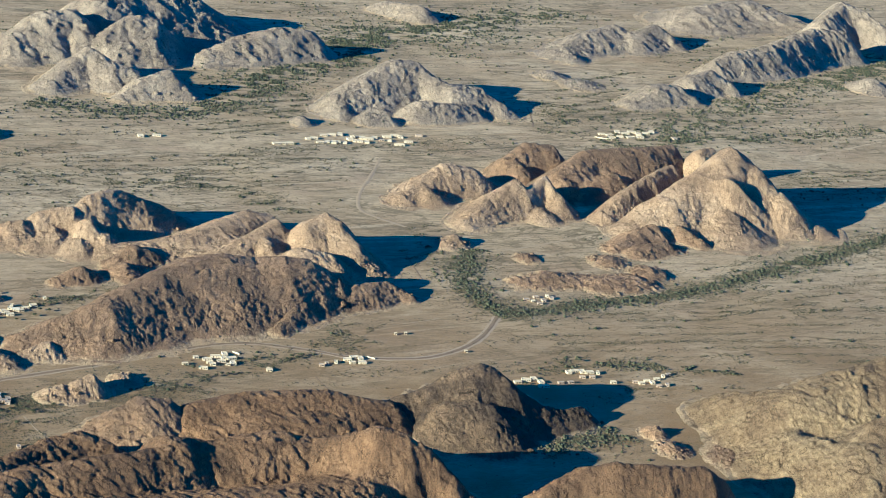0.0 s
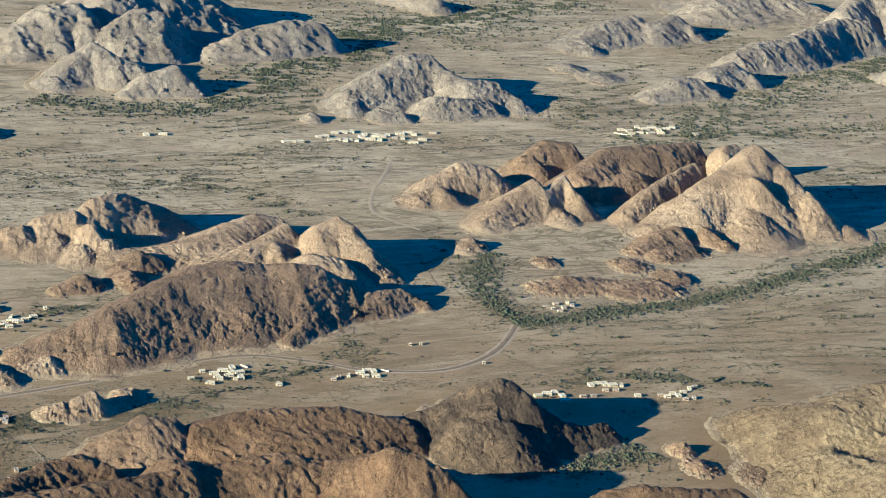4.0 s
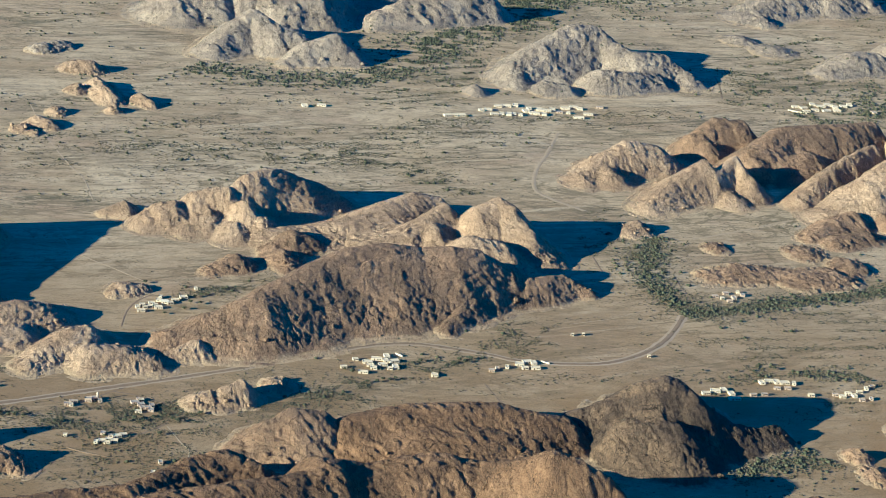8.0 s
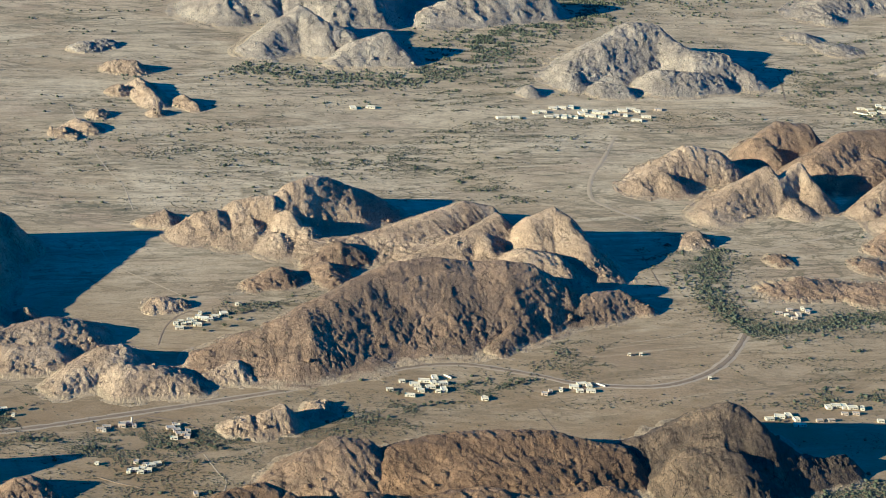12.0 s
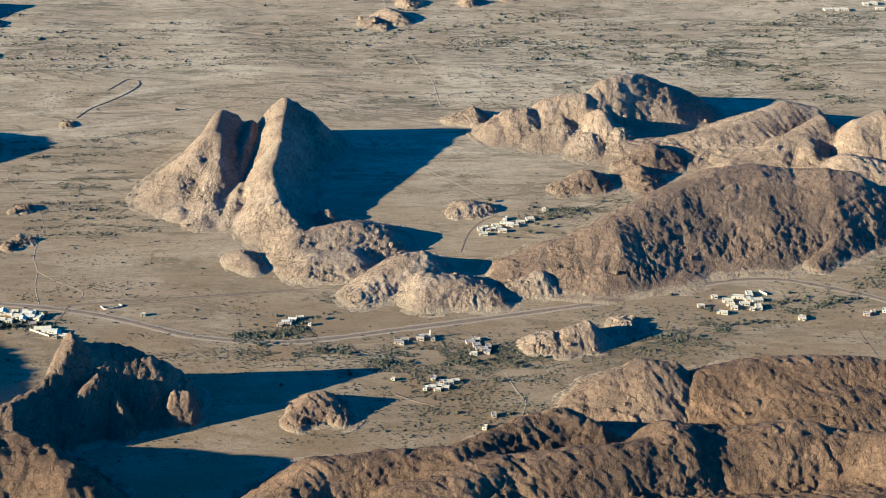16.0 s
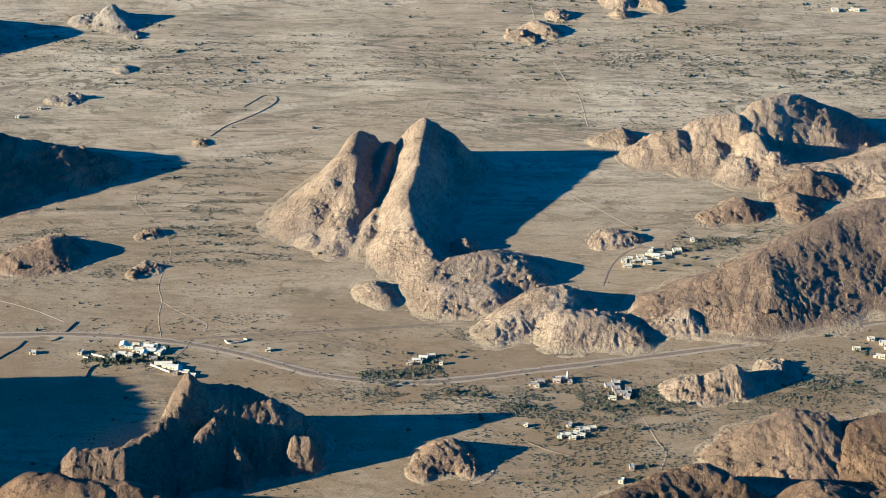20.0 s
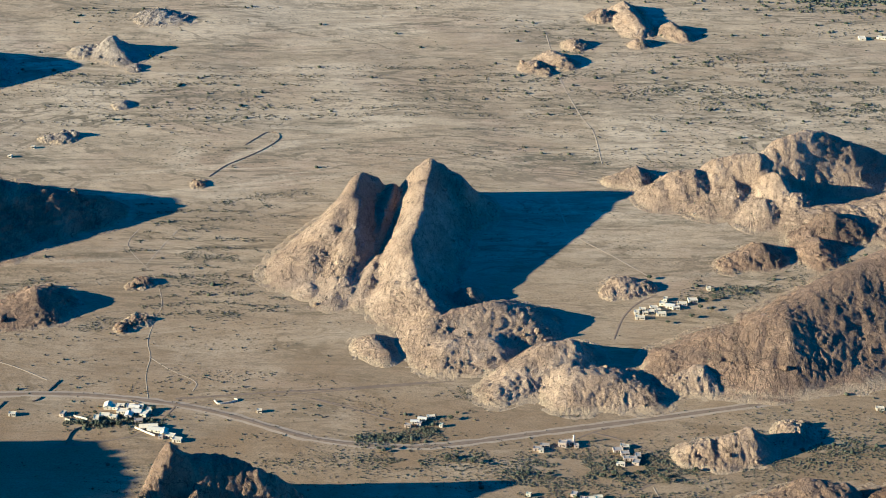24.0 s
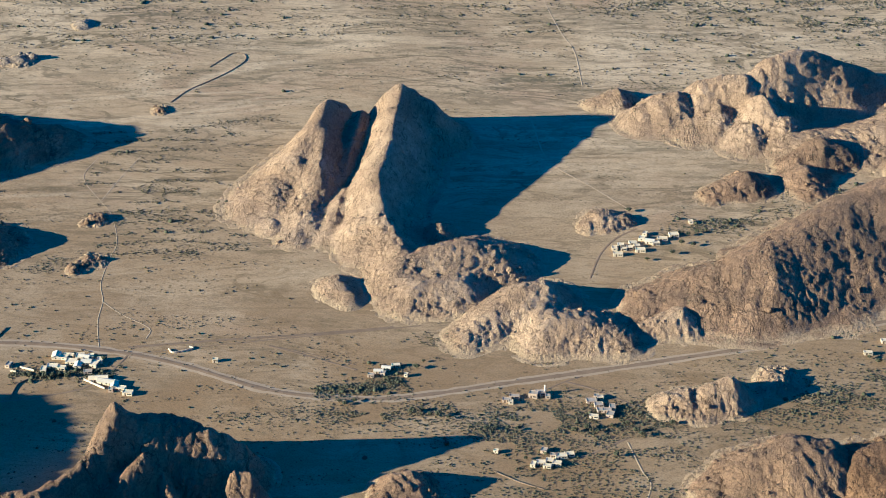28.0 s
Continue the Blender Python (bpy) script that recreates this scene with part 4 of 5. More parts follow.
def strew(ob, count, size, seed):
    """Loose boulders lying on the flanks of a rock hill, parts of it."""
    me = ob.data
    co = np.empty(len(me.vertices) * 3, np.float32)
    me.vertices.foreach_get("co", co)
    co = co.reshape(-1, 3)
    low = np.where((co[:, 2] > 0.5) & (co[:, 2] < 0.45 * co[:, 2].max()))[0]
    rng = np.random.RandomState(seed)
    for i in rng.choice(low, count, replace=False):
        key = (rng.randint(4), me.materials[0].name)
        if key not in SHARED:
            SHARED[key] = BOULDERS[key[0]].copy()
            SHARED[key].materials.append(me.materials[0])
        b = new("boulder", SHARED[key])
        k = size * math.exp(rng.normal(0, 0.35))
        b.matrix_world = pose(*co[i].tolist(), 0, 0, rng.uniform(0, 360)) @ Matrix.Diagonal((k, k * rng.uniform(0.7, 1.2), k, 1))
        b.parent = ob


# ---- roads and tracks ----
MAIN_ROAD = [(-647, 1658), (-543, 1677), (-436, 1693), (-394, 1701), (-350, 1704), (-291, 1697), (-250, 1685), (-212, 1667), (-185, 1655), (-150, 1649), (-107, 1650), (-70, 1662), (-29, 1680), (22, 1701), (87, 1728), (144, 1752), (210, 1786), (255, 1809), (298, 1816), (333, 1805), (368, 1789), (392, 1775), (439, 1767), (477, 1771), (515, 1795), (545, 1829), (570, 1873), (596, 1930)]
road("road_verge", "pale graded sandy verge beside the gravel road", MAIN_ROAD, 15, VERGE, 0.10)
road("gravel_road", "brown graded gravel road across the plain", MAIN_ROAD, 6.5, GRAVEL, 0.22)
road("gravel_track", "dark straight gravel track joining the main road", [(-287, 1696), (-253, 1708), (-194, 1728), (-134, 1747), (-91, 1761)], 2.2, GRAVEL)
road("gravel_track", "dark gravel track across the plain", [(-193, 1719), (-161, 1709), (-129, 1697)], 1.9, GRAVEL)
road("farm_track", "gravel track past the white farm buildings", [(-289, 1696), (-295, 1672), (-307, 1645), (-334, 1629), (-365, 1617)], 2.9, GRAVEL)
road("sandy_track", "pale winding sandy track across the plain", [(-311, 1700), (-322, 1742), (-326, 1775), (-334, 1803), (-337, 1844), (-338, 1874), (-354, 1924), (-368, 1948), (-393, 1993), (-391, 2036)], 1.0, PALE)
road("sandy_track", "pale sandy track climbing the sandy rise", [(-368, 1951), (-363, 1997), (-356, 2041)], 1.3, PALE)
road("sandy_track", "pale sandy track", [(-327, 1775), (-307, 1755), (-283, 1736), (-282, 1720)], 1.2, PALE)
road("sandy_track", "pale sandy track beside the road", [(-505, 1775), (-453, 1756), (-422, 1742), (-393, 1724)], 1.6, PALE)
road("sandy_track", "long pale sandy track across the far plain", [(-70, 2650), (-48, 2501), (-22, 2386), (-6, 2333), (5, 2247)], 1.8, PALE)
road("sandy_track", "straight pale sandy track to the farm village", [(-36, 2160), (-20, 2079), (-6, 2052), (20, 2021), (51, 1981)], 1.8, PALE)
road("gravel_track", "dark curved track into the farm village", [(60, 1942), (44, 1922), (33, 1892), (27, 1851)], 3.4, GRAVEL)
road("gravel_track", "dusty track between the mud houses and the road", [(16, 1689), (37, 1680), (58, 1665), (86, 1646), (110, 1640)], 3.4, GRAVEL)
road("gravel_track", "short dusty track", [(-3, 1669), (16, 1689), (28, 1698)], 2.5, GRAVEL)
road("gravel_track", "dusty track past the small houses", [(27, 1585), (42, 1597), (62, 1617)], 3.0, GRAVEL)
road("sandy_track", "winding pale sandy track in the dry valley", [(61, 1610), (71, 1575), (77, 1559), (73, 1533)], 1.8, PALE)
road("sandy_track", "wide straight sandy track to the white village", [(596, 2591), (560, 2484), (532, 2409), (516, 2334), (528, 2295), (558, 2251)], 7.6, PALE)
road("gravel_track", "straight grey gravel track leaving the junction", [(-292, 1706), (-235, 1722), (-176, 1737), (-110, 1756)], 5.1, GRAVEL)
road("gravel_track", "faint straight dark track near the junction", [(-194, 1719), (-160, 1705), (-128, 1690)], 3.4, GRAVEL)
road("sandy_track", "pale sandy track on the far plain", [(41, 2833), (73, 2777), (111, 2718)], 2.4, PALE)
road("gravel_track", "dark track beside a bare field", [(896, 2927), (885, 2860), (871, 2797)], 4.2, GRAVEL)
road("gravel_track", "dark track through scrub to the mud village", [(606, 2025), (604, 1981), (611, 1940)], 3.4, GRAVEL)
road("gravel_track", "faint dark track across the plain", [(533, 2132), (532, 2084), (531, 2035)], 2.5, GRAVEL)
road("sandy_track", "pale track along the foot of the ridge", [(551, 1920), (510, 1894), (461, 1875)], 1.4, PALE)
road("sandy_track", "pale sandy wash bed", [(799, 2233), (735, 2196), (667, 2161), (627, 2158), (585, 2060), (577, 1954)], 5.1, PALE)
road("sandy_track", "pale sandy river bed beside the white village", [(396, 2918), (495, 3052), (591, 3177), (688, 3272)], 8.5, PALE)

# ---- buildings ----
village("white flat-roofed house in the walled settlement beside the road", "houses of the white settlement", [(249.2, 1764.0, 8.4, 5, 2.1, -3, 0), (258.6, 1772.8, 9.8, 4.3, 2.2, -8, 0), (268.9, 1780.3, 8.4, 4.3, 2.1, 95, 0), (274.0, 1767.8, 8.4, 5, 2.1, 12, 0), (262.6, 1758.9, 7.7, 4.3, 2, 4, 0), (253.2, 1750.2, 5.6, 4.3, 2, -8, 0), (273.8, 1753.8, 8.4, 4.3, 2.2, 95, 0), (242.1, 1738.8, 8.4, 3.6, 2.1, -8, 0), (238.7, 1770.6, 4.9, 3.6, 2, 4, 0), (225.6, 1750.6, 5.6, 2.9, 2.2, 4, 0), (307.1, 1734.3, 5.6, 4.3, 2.3, -3, 0), (266.4, 1768.9, 6.3, 4.3, 2.1, 95, 0)])
village("white flat-roofed house in the walled settlement beside the road", "houses of the white settlement", [(250.8, 1755.7, 6.3, 3.6, 2.1, -3, 0), (268.0, 1749.4, 4.2, 2.9, 2, -8, 0)])
village("white flat-roofed house beside the bend of the road", "houses at the road bend", [(391.2, 1763.8, 7.7, 5.8, 2.1, -8, 0), (399.7, 1769.8, 8.4, 5, 2.1, 12, 0), (405.1, 1767.2, 7, 4.3, 2.2, 95, 0), (404.7, 1754.5, 7.7, 4.3, 2, -3, 0), (378.2, 1756.3, 5.6, 2.9, 2.1, 80, 0), (362.0, 1747.3, 4.9, 3.6, 2.3, -8, 3), (394.7, 1754.1, 5.6, 3.6, 2.3, 4, 0), (368.2, 1753.1, 3.5, 2.9, 2.1, 95, 3)])
village("long white flat-roofed house on the dry plain", "houses behind the dark dome", [(612.5, 1724.2, 7, 4.3, 1.9, 95, 0), (620.4, 1727.3, 7.7, 5, 2.1, -3, 0), (627.6, 1726.1, 8.4, 5, 1.9, 95, 0), (634.4, 1723.6, 8.4, 5, 2.1, 4, 0), (643.2, 1722.5, 6.3, 2.9, 2.2, 80, 0), (623.1, 1709.5, 5.6, 2.9, 2, -8, 3), (633.4, 1709.8, 5.6, 2.9, 2.2, -8, 3), (551.1, 1695.0, 7, 4.3, 2.1, 4, 0), (561.6, 1700.7, 8.4, 5, 2.2, -8, 0), (570.3, 1703.7, 7, 4.3, 2.1, 95, 0), (575.2, 1694.4, 7, 4.3, 2.2, 95, 0), (574.9, 1682.4, 10.5, 4.3, 2.1, -3, 0)])
village("long white flat-roofed house on the dry plain", "houses behind the dark dome", [(595.2, 1692.3, 5.6, 2.9, 2.2, 4, 3), (606.3, 1694.0, 5.6, 2.9, 2, 4, 3), (651.0, 1694.0, 5.6, 3.6, 2.1, -8, 0)])
village("small white house in the eastern farmyard", "houses of the eastern farmyard", [(674.3, 1694.8, 4.9, 2.9, 2.2, -8, 3), (680.0, 1690.9, 5.6, 3.6, 2, -3, 0), (687.7, 1697.9, 5.6, 3.6, 2.1, -8, 0), (691.8, 1692.6, 5.6, 3.6, 2.1, 95, 0), (700.0, 1702.3, 5.6, 2.9, 2.1, -3, 0), (709.4, 1710.9, 6.3, 2.9, 1.9, 80, 0), (716.3, 1715.2, 4.9, 2.9, 2.3, 12, 3), (695.7, 1681.9, 4.9, 2.9, 1.9, -8, 3), (705.3, 1684.9, 4.9, 2.9, 2.2, 80, 3)])
village("white house in the large village below the grey hill", "houses of the large white village", [(462.9, 2656.8, 9.6, 6.4, 2.1, 12, 0), (472.0, 2657.9, 8, 5.6, 2.1, -8, 0), (481.8, 2659.1, 9.6, 6.4, 2.3, 4, 0), (512.7, 2688.3, 8, 5.6, 2, 95, 0), (522.4, 2692.3, 9.6, 6.4, 2.3, -3, 0), (526.8, 2670.3, 9.6, 5.6, 2, 4, 0), (537.3, 2674.4, 9.6, 6.4, 1.9, 80, 0), (546.7, 2672.8, 11.2, 6.4, 2.3, 80, 0), (539.4, 2711.7, 9.6, 5.6, 2.1, -3, 0), (551.5, 2716.1, 11.2, 6.4, 2.1, -8, 0), (564.5, 2720.7, 11.2, 6.4, 2.3, 80, 0), (573.8, 2693.2, 11.2, 7.2, 2.1, 95, 0)])
village("white house in the large village below the grey hill", "houses of the large white village", [(583.2, 2683.0, 12.8, 7.2, 2.1, -8, 0), (593.4, 2704.2, 11.2, 6.4, 2, 80, 0), (602.4, 2699.7, 11.2, 6.4, 2.3, -3, 0), (612.1, 2706.6, 9.6, 6.4, 2.2, 80, 0), (631.4, 2714.9, 11.2, 6.4, 2.3, -3, 0), (644.5, 2722.3, 11.2, 6.4, 2, -3, 0), (651.3, 2714.5, 8, 6.4, 2, 80, 0), (639.8, 2667.6, 12.8, 6.4, 2.2, -8, 0), (656.8, 2686.6, 11.2, 5.6, 2.1, -8, 0), (680.3, 2724.0, 8.8, 5.6, 2.1, -8, 3), (595.3, 2678.9, 9.6, 5.6, 2.3, 80, 0), (553.6, 2673.7, 8, 5.6, 2, 80, 0)])
village("white house in the large village below the grey hill", "houses of the large white village", [(562.3, 2672.0, 8, 4.8, 2.1, 80, 0), (619.3, 2693.3, 7.2, 4.8, 2, -8, 3), (580.5, 2708.3, 7.2, 4.8, 1.9, 95, 0), (630.5, 2691.8, 7.2, 4.8, 2, 80, 0)])
village("white flat-roofed house in the far settlement", "houses of the far settlement", [(964.3, 2757.5, 9.6, 5.6, 1.9, -3, 0), (975.0, 2752.9, 9.6, 5.6, 2, 12, 0), (993.5, 2773.2, 11.2, 6.4, 2.2, 80, 0), (1003.2, 2765.5, 11.2, 7.2, 2, -3, 0), (1016.2, 2773.2, 11.2, 7.2, 2.3, -8, 0), (1023.1, 2762.1, 11.2, 6.4, 2.1, 80, 0), (1037.1, 2769.8, 9.6, 6.4, 2, -8, 0), (1048.5, 2777.3, 9.6, 6.4, 2.3, 80, 0), (973.4, 2735.0, 9.6, 4.8, 2.2, 4, 0), (1071.1, 2738.4, 9.6, 5.6, 2, 95, 3), (987.8, 2742.7, 9.6, 5.6, 2.3, -8, 0), (1003.6, 2741.7, 11.2, 5.6, 2, 12, 0)])
village("white flat-roofed house in the far settlement", "houses of the far settlement", [(1019.6, 2743.8, 9.6, 5.6, 2.2, -3, 0)])
village("small white hut alone on the far plain", "huts on the far plain", [(279.1, 2683.7, 10.4, 6.4, 2.2, 95, 0), (301.6, 2689.5, 11.2, 6.4, 2, -8, 0)])
village("mud-brick house in the small scrub village", "mud houses at the fork", [(632.6, 1960.9, 6.3, 3.6, 2, -3, 3), (645.9, 1970.1, 5.6, 3.6, 2.3, 4, 3), (651.1, 1956.8, 6.3, 3.6, 2.2, 95, 3), (663.2, 1966.0, 6.3, 3.6, 2.1, 80, 3), (644.0, 1946.4, 5.6, 2.9, 2.3, -3, 3), (660.2, 1974.4, 4.9, 2.9, 2.3, 80, 0), (638.5, 1954.5, 4.2, 2.9, 2.3, -3, 0)])
village("white flat-roofed farm house among green fields", "houses of the farm village", [(48.4, 1908.7, 4.9, 3.6, 2, 4, 0), (43.9, 1902.3, 4.9, 3.6, 2.2, 95, 0), (46.8, 1892.2, 7, 3.6, 2.3, 4, 0), (57.6, 1913.3, 5.6, 4.3, 2, 12, 0), (64.5, 1922.5, 5.6, 4.3, 2, 80, 0), (70.6, 1917.3, 6.3, 5, 2.2, -8, 1), (75.2, 1914.4, 5.6, 3.6, 2.3, 12, 0), (80.4, 1923.3, 7, 3.6, 2.2, 4, 0), (63.7, 1901.3, 7, 4.3, 2.2, 4, 0), (55.4, 1904.9, 4.9, 3.6, 2, 4, 0), (88.8, 1931.5, 7, 5, 2.2, 12, 0), (66.8, 1931.1, 4.9, 2.9, 2.2, 80, 0)])
village("white flat-roofed farm house among green fields", "houses of the farm village", [(102.2, 1957.3, 4.2, 2.9, 2.2, 95, 0), (50.8, 1902.0, 4.2, 2.9, 1.9, 4, 0), (60.9, 1907.9, 4.2, 3.6, 2.2, 12, 0)])
village("white-roofed farm building beside the road junction", "buildings of the junction farm", [(-337.8, 1686.0, 7, 5, 2.3, 95, 2), (-331.8, 1685.7, 6.3, 4.3, 1.9, 80, 0), (-325.5, 1678.8, 7, 5, 2, -3, 0), (-321.4, 1687.0, 7, 5, 2, 95, 0), (-315.0, 1679.1, 6.3, 5, 2.1, 4, 1), (-308.6, 1677.0, 7, 4.3, 2.3, 80, 0), (-306.4, 1683.0, 6.3, 3.6, 2, 95, 0), (-336.9, 1670.7, 7, 5, 1.9, 4, 0), (-341.6, 1665.3, 6.3, 3.6, 2.3, 95, 0), (-329.7, 1668.7, 4.9, 3.6, 2.3, -3, 0), (-319.7, 1673.7, 6.3, 4.3, 2, 95, 1), (-317.8, 1686.5, 6.3, 4.3, 1.9, -8, 1)])
village("white-roofed farm building beside the road junction", "buildings of the junction farm", [(-313.9, 1687.9, 4.9, 3.6, 2, 95, 0), (-403.4, 1664.5, 4.9, 3.6, 2.1, 4, 0), (-367.3, 1669.8, 5.6, 2.9, 2.1, 80, 3), (-329.3, 1688.0, 6.3, 2.9, 2, -3, 0)])
village("long white-roofed shed at the edge of the junction farm", "sheds of the junction farm", [(-301.2, 1656.1, 11.9, 5, 2.1, 12, 2), (-294.9, 1652.2, 10.5, 5, 2.2, -8, 1), (-288.3, 1648.4, 8.4, 4.3, 2.1, 95, 2), (-283.3, 1644.4, 7, 4.3, 2, -8, 0), (-276.7, 1638.7, 6.3, 4.3, 2.1, -3, 0), (-310.7, 1665.3, 5.6, 3.6, 2, 12, 3), (-289.2, 1642.7, 5.6, 2.9, 2.1, 95, 3)])
village("small brown and white farm shed", "sheds at the hill foot", [(-116.7, 1681.4, 4.2, 2.9, 2.2, -3, 3), (-112.3, 1687.6, 5.6, 2.9, 2.1, 4, 1), (-107.4, 1693.0, 5.6, 2.9, 2.1, -3, 1), (-101.5, 1697.5, 5.6, 2.9, 2, 12, 0), (-108.7, 1685.2, 4.2, 2.9, 2, 80, 3), (-226.8, 1691.8, 3.5, 2.9, 2.2, 4, 0), (-92.7, 1684.3, 2.8, 2.2, 2.2, 80, 0)])
village("pale plastered house standing beside the road", "plastered houses by the road", [(-21.7, 1656.9, 5.6, 3.6, 2, 4, 3), (-16.7, 1662.1, 6.3, 2.9, 2.3, 4, 3), (-18.7, 1654.6, 3.5, 2.9, 2.1, 95, 0), (-4.1, 1665.4, 5.6, 4.3, 3.6, -8, 3), (0.2, 1668.7, 6.3, 4.3, 3, 12, 3), (5.7, 1664.8, 3.5, 2.9, 2.1, 95, 3)])
village("mud-brick house in a walled courtyard", "courtyard houses", [(35.2, 1662.0, 6.3, 5, 1.9, 12, 3), (40.2, 1657.2, 5.6, 4.3, 2.1, 12, 3), (41.9, 1650.2, 4.9, 4.3, 2, 12, 3), (46.0, 1649.8, 5.6, 3.6, 2.2, 4, 3), (40.8, 1667.2, 4.2, 2.9, 2.2, 4, 0), (37.7, 1640.8, 5.6, 2.9, 2.1, -3, 0), (49.5, 1654.7, 5.6, 3.6, 2.2, 95, 3), (48.5, 1644.8, 5.6, 4.3, 2, 80, 3), (38.3, 1668.7, 3.5, 2.9, 2.2, 95, 3)])
village("white-walled house with a flat roof on dry ground", "houses in the dry valley", [(6.3, 1576.5, 5.6, 3.6, 2.2, 4, 0), (11.7, 1579.6, 4.9, 3.6, 2.2, -3, 0), (18.5, 1586.2, 7, 4.3, 2.2, 12, 0), (23.8, 1589.4, 5.6, 3.6, 2.1, 12, 0), (10.4, 1572.9, 4.9, 2.9, 2, -8, 0), (16.4, 1576.9, 5.6, 3.6, 2.1, -8, 0), (7.3, 1592.4, 4.9, 3.6, 1.9, 80, 3), (1.4, 1574.2, 4.9, 2.9, 2, 80, 0), (13.8, 1586.5, 4.2, 2.9, 2.2, -3, 3), (-23.5, 1587.9, 2.8, 2.9, 2, 80, 0)])
village("small hut in the dry valley", "huts in the dry valley", [(52.6, 1533.7, 5.6, 2.9, 2.2, 95, 3), (45.7, 1513.0, 4.9, 2.9, 2.2, 80, 0)])
village("tiny white hut on the western plain", "huts on the western plain", [(-551.6, 2192.6, 3.5, 2.9, 2.1, -8, 0), (-536.9, 2220.6, 3.5, 2.9, 2.1, -3, 0)])
village("tiny white hut on the plain", "huts on the plain", [(520.6, 1787.3, 2.8, 2.2, 2, -3, 0), (457.9, 1843.0, 2.8, 2.2, 2.2, -8, 0), (469.2, 1844.9, 2.8, 2.2, 2.2, -8, 0), (306.4, 1736.5, 4.2, 2.9, 2.3, 80, 0)])
tower(3.5, 1670.0)

# ---- walls and fences ----
boundary("boundary_wall", "white plastered yard wall of a roofless pen", [(-263, 1706), (-258, 1701), (-246, 1708), (-249, 1711)], 1.2, 0.5, PLASTER)
boundary("boundary_wall", "short dark stone wall beside the road", [(-388, 1706), (-386, 1716), (-384, 1725)], 0.7, 0.9, STONE)
boundary("boundary_wall", "dark stone field wall ending at the road", [(-434, 1633), (-424, 1659), (-418, 1671), (-415, 1685)], 0.7, 1.0, STONE)
boundary("boundary_wall", "short dark stone wall by the road", [(-395, 1688), (-392, 1691), (-390, 1696)], 0.7, 0.9, STONE)
boundary("boundary_wall", "dark thorn and stone stock fence looping over the plain", [(-356, 2164), (-346, 2195), (-333, 2217), (-319, 2243), (-309, 2272), (-312, 2290), (-323, 2292), (-331, 2273), (-338, 2254)], 0.5, 0.5, STONE)
road("gravel_track", "thin straight dark track on open ground", [(350, 1718), (353, 1697), (358, 1663)], 1.4, GRAVEL)
boundary("boundary_wall", "white yard wall beside the settlement", [(278, 1788), (284, 1781)], 1.6, 0.5, PLASTER)
boundary("boundary_wall", "white yard wall beside the road", [(413, 1772), (420, 1766)], 1.6, 0.5, PLASTER)
boundary("boundary_wall", "long white yard wall of the far settlement", [(948, 2738), (970, 2723)], 2.0, 0.8, PLASTER)
boundary("boundary_wall", "white yard wall of the junction farm", [(-311, 1655), (-299, 1647), (-294, 1644)], 1.4, 0.5, PLASTER)
boundary("boundary_wall", "low white wall of the junction farm garden", [(-364, 1662), (-360, 1661)], 1.4, 0.6, PLASTER)
boundary("boundary_wall", "low white wall beside the junction farm", [(-359, 1668), (-348, 1664)], 1.4, 0.5, PLASTER)
boundary("boundary_wall", "thin fence line in the dry valley", [(-23, 1564), (-6, 1553), (10, 1546)], 0.6, 0.25, STONE)
boundary("boundary_wall", "thin field fence of dark posts and thorn", [(-354, 1623), (-354, 1644), (-346, 1655)], 0.9, 0.5, STONE)

# ---- scrub along washes: line, half width, plants for each hundred metres, size ----
wash([(308, 2482), (344, 2437), (378, 2393), (419, 2352), (438, 2304)], 17, 760, 1.9)
wash([(144, 2886), (232, 2830), (346, 2825), (437, 2931), (522, 3067), (602, 3191), (706, 3275)], 28, 770, 2.97)
wash([(604, 3199), (664, 3288), (741, 3405)], 30, 700, 3.24)
wash([(-28, 2464), (104, 2455), (278, 2459), (355, 2524), (408, 2609), (620, 2643), (808, 2638)], 16, 276, 1.6)
wash([(397, 2635), (484, 2626), (624, 2663), (773, 2710)], 16, 368, 1.8)
wash([(619, 2160), (581, 2046), (580, 1962), (596, 1913)], 12, 1380, 1.6)
wash([(584, 1903), (669, 1933), (745, 1965), (862, 2010), (1005, 2103), (1180, 2219), (1269, 2288)], 11, 1380, 1.6)
wash([(970, 2677), (1104, 2817), (1242, 2943), (1510, 3248), (1734, 3472)], 40, 980, 2.7)
wash([(1507, 3116), (1600, 3260), (1699, 3392)], 30, 840, 2.97)
wash([(1055, 2725), (1218, 2757), (1449, 2826)], 20, 630, 2.43)
wash([(480, 3028), (536, 3157), (659, 3329), (733, 3411), (937, 3597), (1197, 3753)], 30, 770, 3.24)
wash([(754, 3415), (869, 3483), (1035, 3562)], 60, 840, 3.24)
wash([(896, 2868), (956, 2969), (936, 2854), (874, 2759)], 16, 459, 1.8)
wash([(223, 1714), (255, 1726), (279, 1732), (310, 1751), (333, 1770)], 9, 873, 1.5)
wash([(281, 1771), (322, 1765), (352, 1788), (385, 1826), (412, 1850)], 10, 598, 1.6)
wash([(389, 1849), (420, 1863), (434, 1854)], 12, 736, 1.6)
wash([(511, 1519), (553, 1532), (589, 1541), (619, 1555)], 14, 1517, 1.7)
wash([(-68, 1608), (-32, 1630), (1, 1641), (71, 1635), (145, 1670), (200, 1679), (240, 1685)], 16, 690, 1.3)
wash([(-67, 1571), (-40, 1600), (-9, 1613)], 15, 450, 1.6)
wash([(97, 1947), (140, 1969), (187, 2004), (238, 2055)], 13, 620, 1.6)
